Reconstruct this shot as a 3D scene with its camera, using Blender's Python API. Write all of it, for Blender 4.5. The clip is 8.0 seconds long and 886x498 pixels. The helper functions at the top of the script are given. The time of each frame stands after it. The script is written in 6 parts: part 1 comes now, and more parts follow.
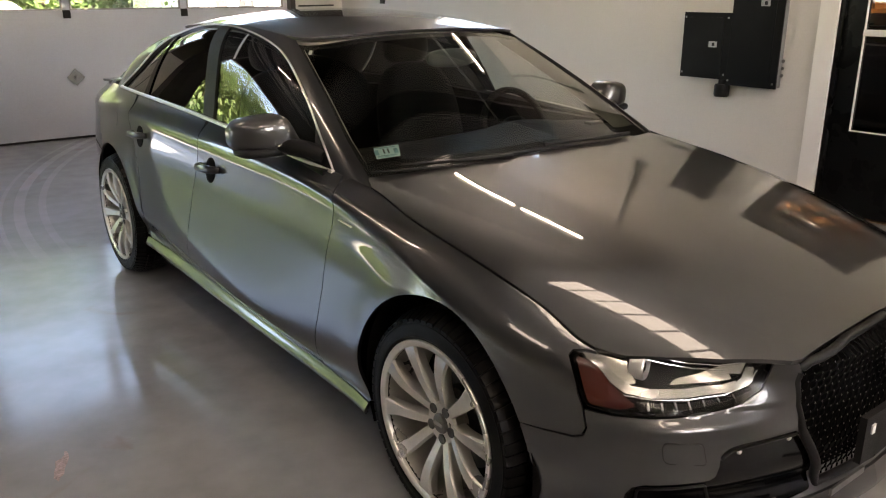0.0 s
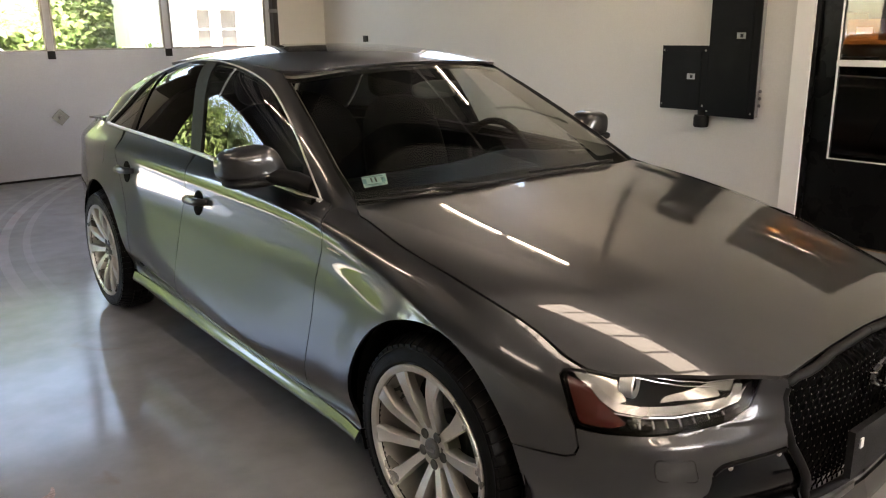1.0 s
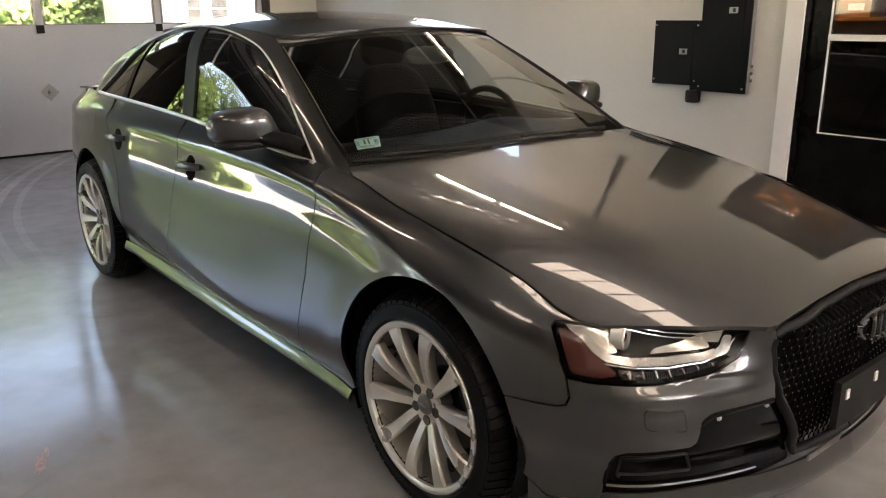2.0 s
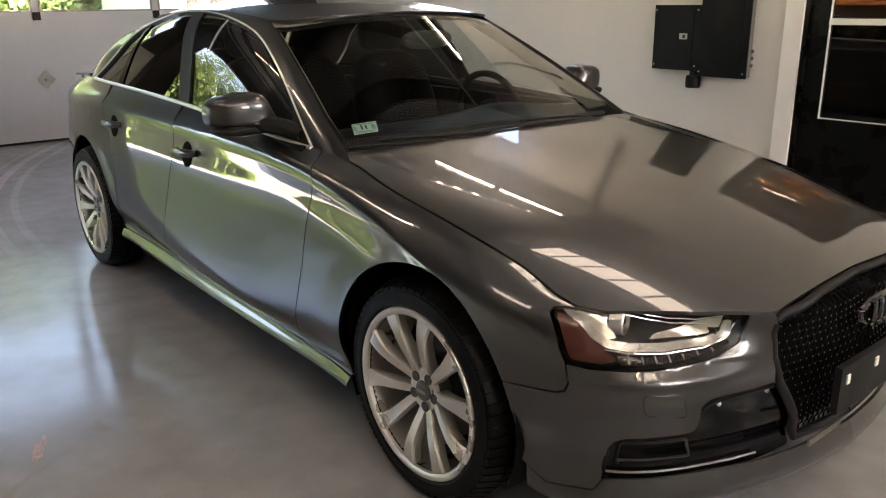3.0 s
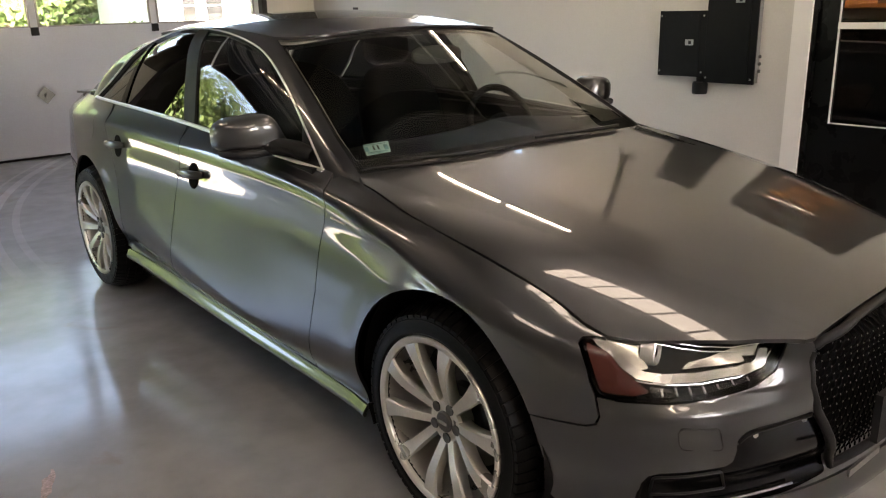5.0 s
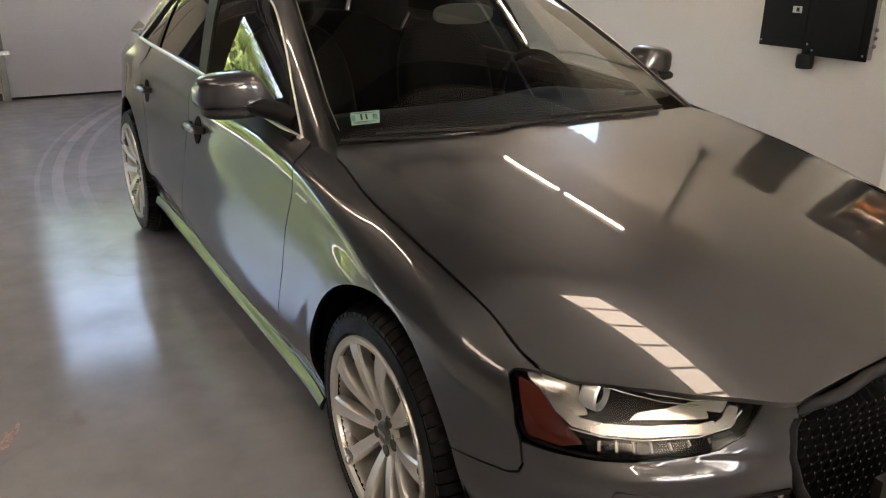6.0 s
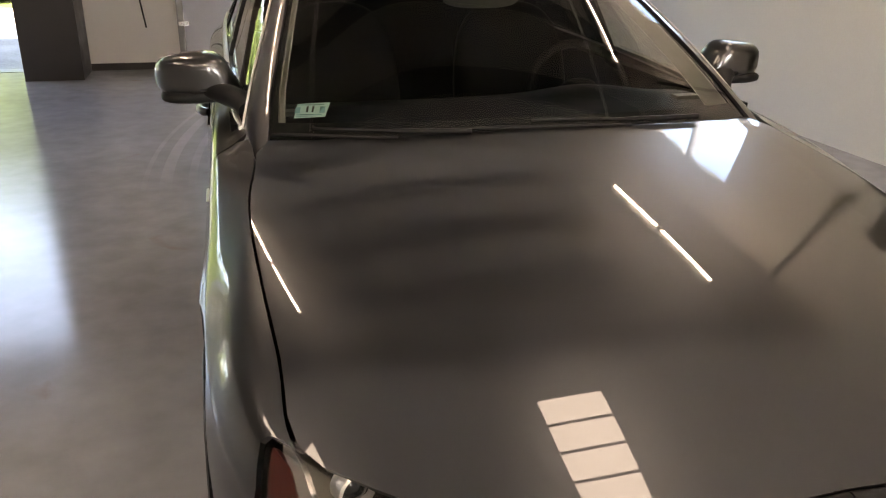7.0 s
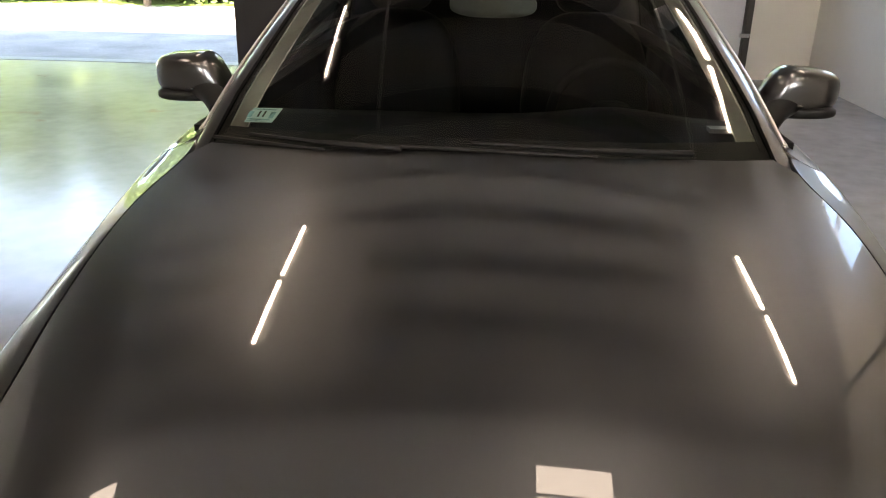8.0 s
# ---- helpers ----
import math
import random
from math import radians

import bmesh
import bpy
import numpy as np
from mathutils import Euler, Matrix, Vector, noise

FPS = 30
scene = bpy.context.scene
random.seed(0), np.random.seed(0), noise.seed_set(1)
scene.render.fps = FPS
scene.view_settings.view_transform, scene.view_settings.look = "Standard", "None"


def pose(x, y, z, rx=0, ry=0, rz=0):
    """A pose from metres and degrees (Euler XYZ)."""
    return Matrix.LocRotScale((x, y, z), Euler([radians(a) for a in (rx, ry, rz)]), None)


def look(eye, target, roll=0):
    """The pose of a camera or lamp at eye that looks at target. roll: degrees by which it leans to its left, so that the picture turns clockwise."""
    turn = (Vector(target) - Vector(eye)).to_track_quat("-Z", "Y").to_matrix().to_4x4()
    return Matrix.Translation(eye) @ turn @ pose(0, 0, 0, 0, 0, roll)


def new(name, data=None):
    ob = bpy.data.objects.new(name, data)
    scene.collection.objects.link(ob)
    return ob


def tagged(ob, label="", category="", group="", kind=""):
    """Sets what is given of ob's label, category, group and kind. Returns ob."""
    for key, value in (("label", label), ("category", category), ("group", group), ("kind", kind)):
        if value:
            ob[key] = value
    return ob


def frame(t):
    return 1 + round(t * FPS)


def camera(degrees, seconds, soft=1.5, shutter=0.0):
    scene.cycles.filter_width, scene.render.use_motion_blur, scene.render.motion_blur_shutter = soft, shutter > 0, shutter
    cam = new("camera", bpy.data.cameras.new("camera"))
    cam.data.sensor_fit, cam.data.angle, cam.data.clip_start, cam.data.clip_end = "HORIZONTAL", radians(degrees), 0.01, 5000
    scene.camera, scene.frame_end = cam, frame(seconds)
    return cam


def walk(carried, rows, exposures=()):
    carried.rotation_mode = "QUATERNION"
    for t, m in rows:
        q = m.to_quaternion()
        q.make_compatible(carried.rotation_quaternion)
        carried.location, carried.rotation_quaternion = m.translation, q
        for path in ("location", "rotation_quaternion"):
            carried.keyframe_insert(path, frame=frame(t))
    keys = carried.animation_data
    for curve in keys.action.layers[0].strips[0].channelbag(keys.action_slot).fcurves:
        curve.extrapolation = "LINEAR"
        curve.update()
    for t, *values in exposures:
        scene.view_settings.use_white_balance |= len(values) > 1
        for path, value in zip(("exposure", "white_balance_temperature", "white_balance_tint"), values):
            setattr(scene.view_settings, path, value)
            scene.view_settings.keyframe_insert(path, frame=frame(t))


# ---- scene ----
cam = camera(58.0, 8.0, soft=1.15)
PATH = [
    (0, (-2.046, -1.55, 1.46), (-0.877, -0.047, 0.848), -0.1),
    (0.5, (-2.06, -1.559, 1.467), (-0.868, -0.059, 0.895), -0.2),
    (1, (-2.072, -1.566, 1.434), (-0.857, -0.066, 0.91), -0.7),
    (1.5, (-2.084, -1.581, 1.411), (-0.856, -0.091, 0.89), -0.7),
    (2, (-2.096, -1.588, 1.366), (-0.872, -0.11, 0.804), -0.4),
    (2.2, (-2.099, -1.592, 1.36), (-0.877, -0.12, 0.774), -0.6),
    (3.5, (-2.074, -1.563, 1.355), (-0.857, -0.09, 0.764), -0.5),
    (4, (-2.087, -1.539, 1.375), (-0.867, -0.061, 0.802), -0.0),
    (4.5, (-2.112, -1.496, 1.385), (-0.88, -0.025, 0.821), -0.9),
    (4.7, (-2.113, -1.481, 1.388), (-0.877, -0.017, 0.816), -1.6),
    (5.8, (-1.703, -1.494, 1.409), (-0.644, 0.069, 0.749), 0.6),
    (6, (-1.595, -1.485, 1.416), (-0.621, 0.117, 0.719), 0.8),
    (6.2, (-1.459, -1.459, 1.388), (-0.568, 0.182, 0.672), 0.6),
    (6.5, (-1.221, -1.405, 1.404), (-0.442, 0.275, 0.648), 0.3),
    (6.8, (-0.964, -1.44, 1.404), (-0.355, 0.313, 0.66), 0.2),
    (7, (-0.791, -1.472, 1.408), (-0.302, 0.318, 0.661), 0.9),
    (7.4, (-0.447, -1.48, 1.411), (-0.248, 0.366, 0.667), 1.7),
    (7.5, (-0.423, -1.465, 1.435), (-0.241, 0.369, 0.659), 2.5),
    (8, (0.006, -1.374, 1.4), (-0.101, 0.483, 0.664), 1.0),
]
walk(cam, [(t, look(eye, target, roll)) for t, eye, target, roll in PATH], exposures=[(0, 3.75, 8000, 19), (4.5, 3.75, 8000, 19), (6, 3.85, 8200, 20), (7, 3.88, 8600, 22), (8, 4.0, 8000, 18)])
# ---------------------------------------------------------------- light
world = bpy.data.worlds.new("world")
scene.world = world
world.use_nodes = True
wn = world.node_tree.nodes
sky = wn.new("ShaderNodeTexSky")
sky.sky_type, sky.sun_disc, sky.sun_elevation, sky.sun_rotation = "NISHITA", False, radians(38), radians(178)
wn["Background"].inputs[1].default_value = 0.15
world.node_tree.links.new(sky.outputs[0], wn["Background"].inputs[0])
sun = new("sun", bpy.data.lights.new("sun", "SUN"))
sun.data.energy, sun.data.angle, sun.data.color = 5.0, radians(0.5), (1.0, 0.95, 0.87)
sun.matrix_world = look((0, 0, 0), (0.03, 0.787, -0.616))


# ---------------------------------------------------------------- materials


def material(name, color, rough=0.5, metal=0.0, vary=0.06, scale=6.0, fine=120.0, bump=0.0, coat=0.0, dirt=None, rough_vary=0.08, spec=0.5):
    """A surface with its colour and gloss uneven at two scales, and fine relief."""
    m = bpy.data.materials.new(name)
    m.use_nodes = True
    n, l = m.node_tree.nodes, m.node_tree.links
    b = n["Principled BSDF"]
    b.inputs["Metallic"].default_value, b.inputs["Coat Weight"].default_value = metal, coat
    b.inputs["Coat Roughness"].default_value, b.inputs["Specular IOR Level"].default_value = 0.03, spec
    tc = n.new("ShaderNodeTexCoord")
    big, small = n.new("ShaderNodeTexNoise"), n.new("ShaderNodeTexNoise")
    big.inputs["Scale"].default_value, small.inputs["Scale"].default_value = scale, fine
    big.inputs["Detail"].default_value, small.inputs["Detail"].default_value = 5, 3
    for t in (big, small):
        l.new(tc.outputs["Object"], t.inputs["Vector"])
    add = n.new("ShaderNodeMath")
    add.operation = "ADD"
    l.new(big.outputs["Fac"], add.inputs[0])
    l.new(small.outputs["Fac"], add.inputs[1])
    ramp = n.new("ShaderNodeMapRange")
    ramp.inputs["From Min"].default_value, ramp.inputs["From Max"].default_value = 0.6, 1.4
    ramp.inputs["To Min"].default_value, ramp.inputs["To Max"].default_value = 1 - vary * 2, 1 + vary * 2
    l.new(add.outputs[0], ramp.inputs["Value"])
    mul = n.new("ShaderNodeMix")
    mul.data_type, mul.blend_type = "RGBA", "MULTIPLY"
    mul.inputs["Factor"].default_value = 1
    mul.inputs[6].default_value = (*color, 1)
    l.new(ramp.outputs["Result"], mul.inputs[7])
    l.new(mul.outputs[2], b.inputs["Base Color"])
    rr = n.new("ShaderNodeMapRange")
    rr.inputs["From Min"].default_value, rr.inputs["From Max"].default_value = 0.3, 0.7
    rr.inputs["To Min"].default_value, rr.inputs["To Max"].default_value = max(0.0, rough - rough_vary), rough + rough_vary
    l.new(big.outputs["Fac"], rr.inputs["Value"])
    l.new(rr.outputs["Result"], b.inputs["Roughness"])
    if bump:
        bp = n.new("ShaderNodeBump")
        bp.inputs["Strength"].default_value, bp.inputs["Distance"].default_value = bump, 0.002
        l.new(small.outputs["Fac"], bp.inputs["Height"])
        l.new(bp.outputs["Normal"], b.inputs["Normal"])
    return m


def glowing(name, color, strength):
    m = bpy.data.materials.new(name)
    m.use_nodes = True
    b = m.node_tree.nodes["Principled BSDF"]
    b.inputs["Base Color"].default_value = (*color, 1)
    b.inputs["Emission Color"].default_value, b.inputs["Emission Strength"].default_value = (*color, 1), strength
    return m


def glazing(name, tint, ior=1.5, rough=0.0):
    """A thin pane: clear through a tint, with the gloss of glass."""
    m = bpy.data.materials.new(name)
    m.use_nodes = True
    n, l = m.node_tree.nodes, m.node_tree.links
    n.remove(n["Principled BSDF"])
    t, g, f, mix = n.new("ShaderNodeBsdfTransparent"), n.new("ShaderNodeBsdfGlossy"), n.new("ShaderNodeLayerWeight"), n.new("ShaderNodeMixShader")
    t.inputs["Color"].default_value = (*tint, 1)
    g.inputs["Roughness"].default_value, f.inputs["Blend"].default_value = rough, 0.5
    base = ((ior - 1) / (ior + 1)) ** 2
    steep, gloss = n.new("ShaderNodeMath"), n.new("ShaderNodeMath")
    steep.operation, gloss.operation = "POWER", "MULTIPLY_ADD"
    steep.inputs[1].default_value, gloss.inputs[1].default_value, gloss.inputs[2].default_value = 5.0, 1 - base, base
    l.new(f.outputs["Facing"], steep.inputs[0])
    l.new(steep.outputs[0], gloss.inputs[0])
    # both faces of the pane reflect: 2R / (1 + R)
    twice, more, both = n.new("ShaderNodeMath"), n.new("ShaderNodeMath"), n.new("ShaderNodeMath")
    twice.operation, more.operation, both.operation = "MULTIPLY", "ADD", "DIVIDE"
    twice.inputs[1].default_value, more.inputs[1].default_value = 2.0, 1.0
    l.new(gloss.outputs[0], twice.inputs[0])
    l.new(gloss.outputs[0], more.inputs[0])
    l.new(twice.outputs[0], both.inputs[0])
    l.new(more.outputs[0], both.inputs[1])
    l.new(both.outputs[0], mix.inputs[0])
    l.new(t.outputs[0], mix.inputs[1])
    l.new(g.outputs[0], mix.inputs[2])
    l.new(mix.outputs[0], n["Material Output"].inputs[0])
    return m


def car_paint(name, color, flake):
    m = material(name, color, 0.31, 0.95, vary=0.03, scale=2.0, fine=1500, coat=1.0, rough_vary=0.02)
    m.node_tree.nodes["Principled BSDF"].inputs["Coat IOR"].default_value = flake
    m.node_tree.nodes["Principled BSDF"].inputs["Coat Roughness"].default_value = 0.012
    return m


PAINT = car_paint("grey_metallic_paint", (0.056, 0.057, 0.061), 1.68)
GLOSS_BLACK = material("gloss_black", (0.004, 0.004, 0.0045), 0.12, 0, spec=0.16, rough_vary=0.03)
BLACK = material("matt_black_plastic", (0.008, 0.008, 0.0085), 0.5, 0, spec=0.22, bump=0.2, fine=400)
DEEP = material("underbody_black", (0.004, 0.004, 0.004), 0.9, spec=0.1)
RUBBER = material("tyre_rubber", (0.0032, 0.0032, 0.0034), 0.38, 0, spec=0.12, vary=0.12, scale=20, fine=300, bump=0.25)
ALLOY = material("silver_alloy", (0.66, 0.635, 0.60), 0.30, 0.7, vary=0.03, coat=0.4, rough_vary=0.05)
STEEL = material("dull_steel", (0.22, 0.215, 0.21), 0.4, 1.0, vary=0.1, scale=12)
DISC = material("worn_brake_disc", (0.06, 0.058, 0.055), 0.45, 0.8, vary=0.12, scale=12)
SATIN = material("satin_aluminium", (0.80, 0.79, 0.77), 0.34, 0.8, vary=0.02)
CHROME = material("bright_trim", (0.72, 0.72, 0.72), 0.14, 1.0, vary=0.02, rough_vary=0.04)
CLEAR = glazing("clear_lens", (0.94, 0.95, 0.96), 1.27)
SCREEN = glazing("windscreen_glass", (0.62, 0.65, 0.62), 1.24)
LIGHT_GLASS = glazing("light_side_glass", (0.86, 0.88, 0.85), 1.55)
TINTED = glazing("tinted_side_glass", (0.05, 0.052, 0.05), 1.52)
REFLECTOR = material("lamp_reflector", (0.46, 0.445, 0.42), 0.18, 1.0, vary=0.03)
LIGHT_GUIDE = material("milky_light_guide", (0.40, 0.39, 0.375), 0.2, 0.85, coat=0.6, vary=0.02)
LENS = material("projector_glass", (0.03, 0.03, 0.035), 0.04, 0.0, coat=1.0, vary=0.02, rough_vary=0.01)
AMBER = material("amber_lens", (0.055, 0.006, 0.003), 0.35, 0, spec=0.25)
CABIN_DARK = material("dark_cabin_trim", (0.004, 0.004, 0.0045), 0.6, 0, spec=0.1)
LEATHER = material("black_leather", (0.003, 0.003, 0.003), 0.6, 0, spec=0.05)
CLOTH = material("pale_grey_headlining", (0.42, 0.40, 0.36), 0.8, 0, bump=0.3, fine=400)
WALL = material("off_white_wall_paint", (0.62, 0.595, 0.555), 0.6, 0, vary=0.025, scale=1.2, fine=90, bump=0.12)
FRONT_WALL = material("grey_wall_paint", (0.62, 0.615, 0.605), 0.6, 0, vary=0.05, scale=1.2, fine=90, bump=0.12)
TRIM_WHITE = material("white_trim_paint", (0.80, 0.78, 0.75), 0.4, 0, vary=0.02, scale=3)
# ceiling tones stepped by zone: bright and dim are put into the colour
CEILING_LIT = material("lit_ceiling_tone", (0.86, 0.83, 0.79), 0.7, 0, vary=0.05, scale=1.5)
CEILING_DIM = material("dimmed_ceiling_tone", (0.36, 0.335, 0.305), 0.75, 0, vary=0.08, scale=1.5)
DARKENED = material("darkened_upper_surface", (0.075, 0.068, 0.06), 0.8, 0, vary=0.1, scale=1.5, spec=0.2)
BEAM = material("ceiling_strips", (0.05, 0.047, 0.043), 0.7, 0, vary=0.08, scale=2)
DOOR_WHITE = material("white_steel_door_panel", (0.49, 0.505, 0.55), 0.42, 0, vary=0.03, scale=2, fine=60, bump=0.1)
DARK_FRAME = material("dark_bronze_frame", (0.025, 0.02, 0.018), 0.45, 0, vary=0.1)
HOUSING = material("dull_grey_plastic", (0.06, 0.062, 0.06), 0.6, 0)
PANEL_GREY = material("charcoal_enamel", (0.0045, 0.0045, 0.005), 0.45, 0, spec=0.1, vary=0.08, scale=8, bump=0.12, fine=300)
GALVANISED = material("galvanised_steel", (0.26, 0.26, 0.26), 0.45, 0.4, vary=0.1, scale=15)
BLACK_DOOR = material("black_door_paint", (0.004, 0.004, 0.004), 0.3, 0, spec=0.12, vary=0.1)
WINDOW = glazing("window_pane", (0.93, 0.95, 0.95), 1.45)
SMOKED = glazing("smoked_pane", (0.10, 0.095, 0.09), 1.5)
OFFICE = material("brown_office_wall", (0.13, 0.085, 0.055), 0.7, 0, vary=0.08)
ASPHALT = material("pale_yard_concrete", (0.58, 0.575, 0.555), 0.9, 0, vary=0.15, scale=2, fine=80, bump=0.4)
APRON_GREY = material("grey_gravel", (0.21, 0.215, 0.20), 0.95, 0, vary=0.3, scale=1.3, fine=60, bump=0.6)
GRASS = material("mown_grass", (0.10, 0.17, 0.03), 0.9, 0, vary=0.25, scale=1.0, fine=30, bump=0.5)
LEAF = material("bright_leaves", (0.095, 0.150, 0.042), 0.6, 0, vary=0.35, scale=0.8, fine=8)
LEAF_DARK = material("deep_green_leaves", (0.05, 0.092, 0.024), 0.6, 0, vary=0.35, scale=0.8, fine=8)
BARK = material("bark", (0.12, 0.09, 0.065), 0.9, 0, vary=0.2, scale=6, bump=0.6, fine=30)
SIDING = material("white_siding", (0.78, 0.78, 0.77), 0.6, 0, vary=0.03)
VAN_WHITE = material("white_vehicle_paint", (0.78, 0.78, 0.79), 0.3, 0, coat=0.5, vary=0.02)
FAR_PANE = material("far_window_glass", (0.030, 0.031, 0.033), 0.25, 0, vary=0.2, scale=2)
SHINGLE = material("grey_roof_shingle", (0.16, 0.155, 0.15), 0.9, 0, vary=0.2, bump=0.5)
STICKER = material("pale_green_sticker", (0.42, 0.60, 0.56), 0.5, 0, vary=0.02)
PAPER = material("white_paper", (0.75, 0.74, 0.72), 0.7, 0, vary=0.02)
RED_MARK = material("faded_red_paint", (0.33, 0.22, 0.205), 0.4, 0, vary=0.3, scale=30)
TEAL_INK = material("teal_ink", (0.10, 0.22, 0.22), 0.6)
INK = material("black_ink", (0.02, 0.02, 0.02), 0.6)
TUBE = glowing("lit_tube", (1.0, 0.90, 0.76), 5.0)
DIFFUSER = glowing("ribbed_diffuser", (1.0, 0.93, 0.84), 0.5)
WARM_BULB = glowing("warm_bulb", (1.0, 0.55, 0.25), 30)
CARDBOARD = material("brown_cardboard", (0.34, 0.20, 0.10), 0.8, 0, vary=0.12)
WOOD = material("stained_shelf_wood", (0.20, 0.11, 0.05), 0.5, 0, vary=0.2, scale=5)


def floor_material():
    m = material("polished_grey_concrete", (0.28, 0.28, 0.288), 0.16, 0, vary=0.10, scale=0.9, fine=7.0, bump=0.03, rough_vary=0.07, spec=0.42)
    n, l = m.node_tree.nodes, m.node_tree.links
    b = n["Principled BSDF"]
    base = b.inputs["Base Color"].links[0].from_socket
    tc = n.new("ShaderNodeTexCoord")
    no = n.new("ShaderNodeTexNoise")
    no.inputs["Scale"].default_value, no.inputs["Detail"].default_value, no.inputs["Distortion"].default_value = 1.7, 6, 1.2
    l.new(tc.outputs["Object"], no.inputs["Vector"])
    spot = n.new("ShaderNodeMapRange")
    spot.inputs["From Min"].default_value, spot.inputs["From Max"].default_value = 0.64, 0.74
    l.new(no.outputs["Fac"], spot.inputs["Value"])
    mix = n.new("ShaderNodeMix")
    mix.data_type, mix.blend_type = "RGBA", "MIX"
    mix.inputs[7].default_value = (0.23, 0.13, 0.105, 1)
    half = n.new("ShaderNodeMath")
    half.operation = "MULTIPLY"
    half.inputs[1].default_value = 0.55
    l.new(spot.outputs["Result"], half.inputs[0])
    l.new(half.outputs[0], mix.inputs["Factor"])
    l.new(base, mix.inputs[6])
    # faint curved tyre marks
    out = mix.outputs[2]
    sep, reach = n.new("ShaderNodeSeparateXYZ"), n.new("ShaderNodeMapRange")
    l.new(tc.outputs["Object"], sep.inputs[0])
    reach.inputs["From Min"].default_value, reach.inputs["From Max"].default_value = 3.0, 4.2
    l.new(sep.outputs["Y"], reach.inputs["Value"])
    wear = n.new("ShaderNodeMath")
    wear.operation = "MULTIPLY"
    l.new(reach.outputs["Result"], wear.inputs[0])
    l.new(no.outputs["Fac"], wear.inputs[1])
    for cx, cy, r, w, k in ((5.25, 3.35, 6.43, 0.035, 0.30), (5.25, 3.35, 6.28, 0.025, 0.22), (5.25, 3.35, 6.55, 0.015, 0.2)):
        d = n.new("ShaderNodeVectorMath")
        d.operation = "DISTANCE"
        d.inputs[1].default_value = (cx, cy, 0)
        l.new(tc.outputs["Object"], d.inputs[0])
        band = n.new("ShaderNodeMath")
        band.operation = "COMPARE"
        band.inputs[1].default_value, band.inputs[2].default_value = r, w
        l.new(d.outputs["Value"], band.inputs[0])
        worn = n.new("ShaderNodeMath")
        worn.operation = "MULTIPLY"
        l.new(band.outputs[0], worn.inputs[0])
        l.new(wear.outputs[0], worn.inputs[1])
        amt = n.new("ShaderNodeMath")
        amt.operation = "MULTIPLY"
        amt.inputs[1].default_value = k
        l.new(worn.outputs[0], amt.inputs[0])
        mx = n.new("ShaderNodeMix")
        mx.data_type = "RGBA"
        mx.inputs[7].default_value = (0.75, 0.74, 0.74, 1)
        l.new(amt.outputs[0], mx.inputs["Factor"])
        l.new(out, mx.inputs[6])
        out = mx.outputs[2]
    l.new(out, b.inputs["Base Color"])
    return m


FLOOR = floor_material()

# ---------------------------------------------------------------- building blocks


def part(name, bm, mat, parent=None, label="", smooth=False, bevel=0.0, **tags):
    """Links a bmesh as one mesh object, under a thing or at top level."""
    if bevel:
        bmesh.ops.bevel(bm, geom=[e for e in bm.edges if len(e.link_faces) == 2 and e.calc_face_angle(0) > 0.6], offset=bevel, segments=2, affect="EDGES", profile=0.6)
    me = bpy.data.meshes.new(name)
    bm.to_mesh(me)
    bm.free()
    me.materials.append(mat)
    if smooth:
        me.polygons.foreach_set("use_smooth", [True] * len(me.polygons))
        me.set_sharp_from_angle(angle=radians(38))
    ob = new(name, me)
    if parent:
        ob.parent = parent
        if not parent.parent:
            ob.matrix_parent_inverse = Matrix.Translation(-parent.location)
    return tagged(ob, label, **tags)


def add_box(bm, lo, hi, m=None):
    vs = [bm.verts.new(Vector((x, y, z)) if m is None else m @ Vector((x, y, z))) for z in (lo[2], hi[2]) for y in (lo[1], hi[1]) for x in (lo[0], hi[0])]
    for f in ((0, 2, 3, 1), (4, 5, 7, 6), (0, 1, 5, 4), (2, 6, 7, 3), (0, 4, 6, 2), (1, 3, 7, 5)):
        bm.faces.new([vs[i] for i in f])
    return bm


def box(lo, hi, m=None):
    return add_box(bmesh.new(), lo, hi, m)


def boxes(*pairs):
    bm = bmesh.new()
    for lo, hi in pairs:
        add_box(bm, lo, hi)
    return bm


def add_lathe(bm, profile, n=48, m=None, closed=False):
    """Turns (radius, x) pairs about the x axis."""
    rings = []
    for r, x in profile:
        rings.append([bm.verts.new((m or Matrix()) @ Vector((x, r * math.cos(2 * math.pi * i / n), r * math.sin(2 * math.pi * i / n)))) for i in range(n)])
    pairs = list(zip(rings, rings[1:])) + ([(rings[-1], rings[0])] if closed else [])
    for a, b in pairs:
        for i in range(n):
            bm.faces.new((a[i], a[(i + 1) % n], b[(i + 1) % n], b[i]))
    if not closed:
        for r in (rings[0], rings[-1]):
            if (r[0].co - r[n // 2].co).length < 0.3:
                bm.faces.new(r)
    bmesh.ops.recalc_face_normals(bm, faces=bm.faces)
    return bm


def lathe(profile, n=48, m=None, closed=False):
    return add_lathe(bmesh.new(), profile, n, m, closed)


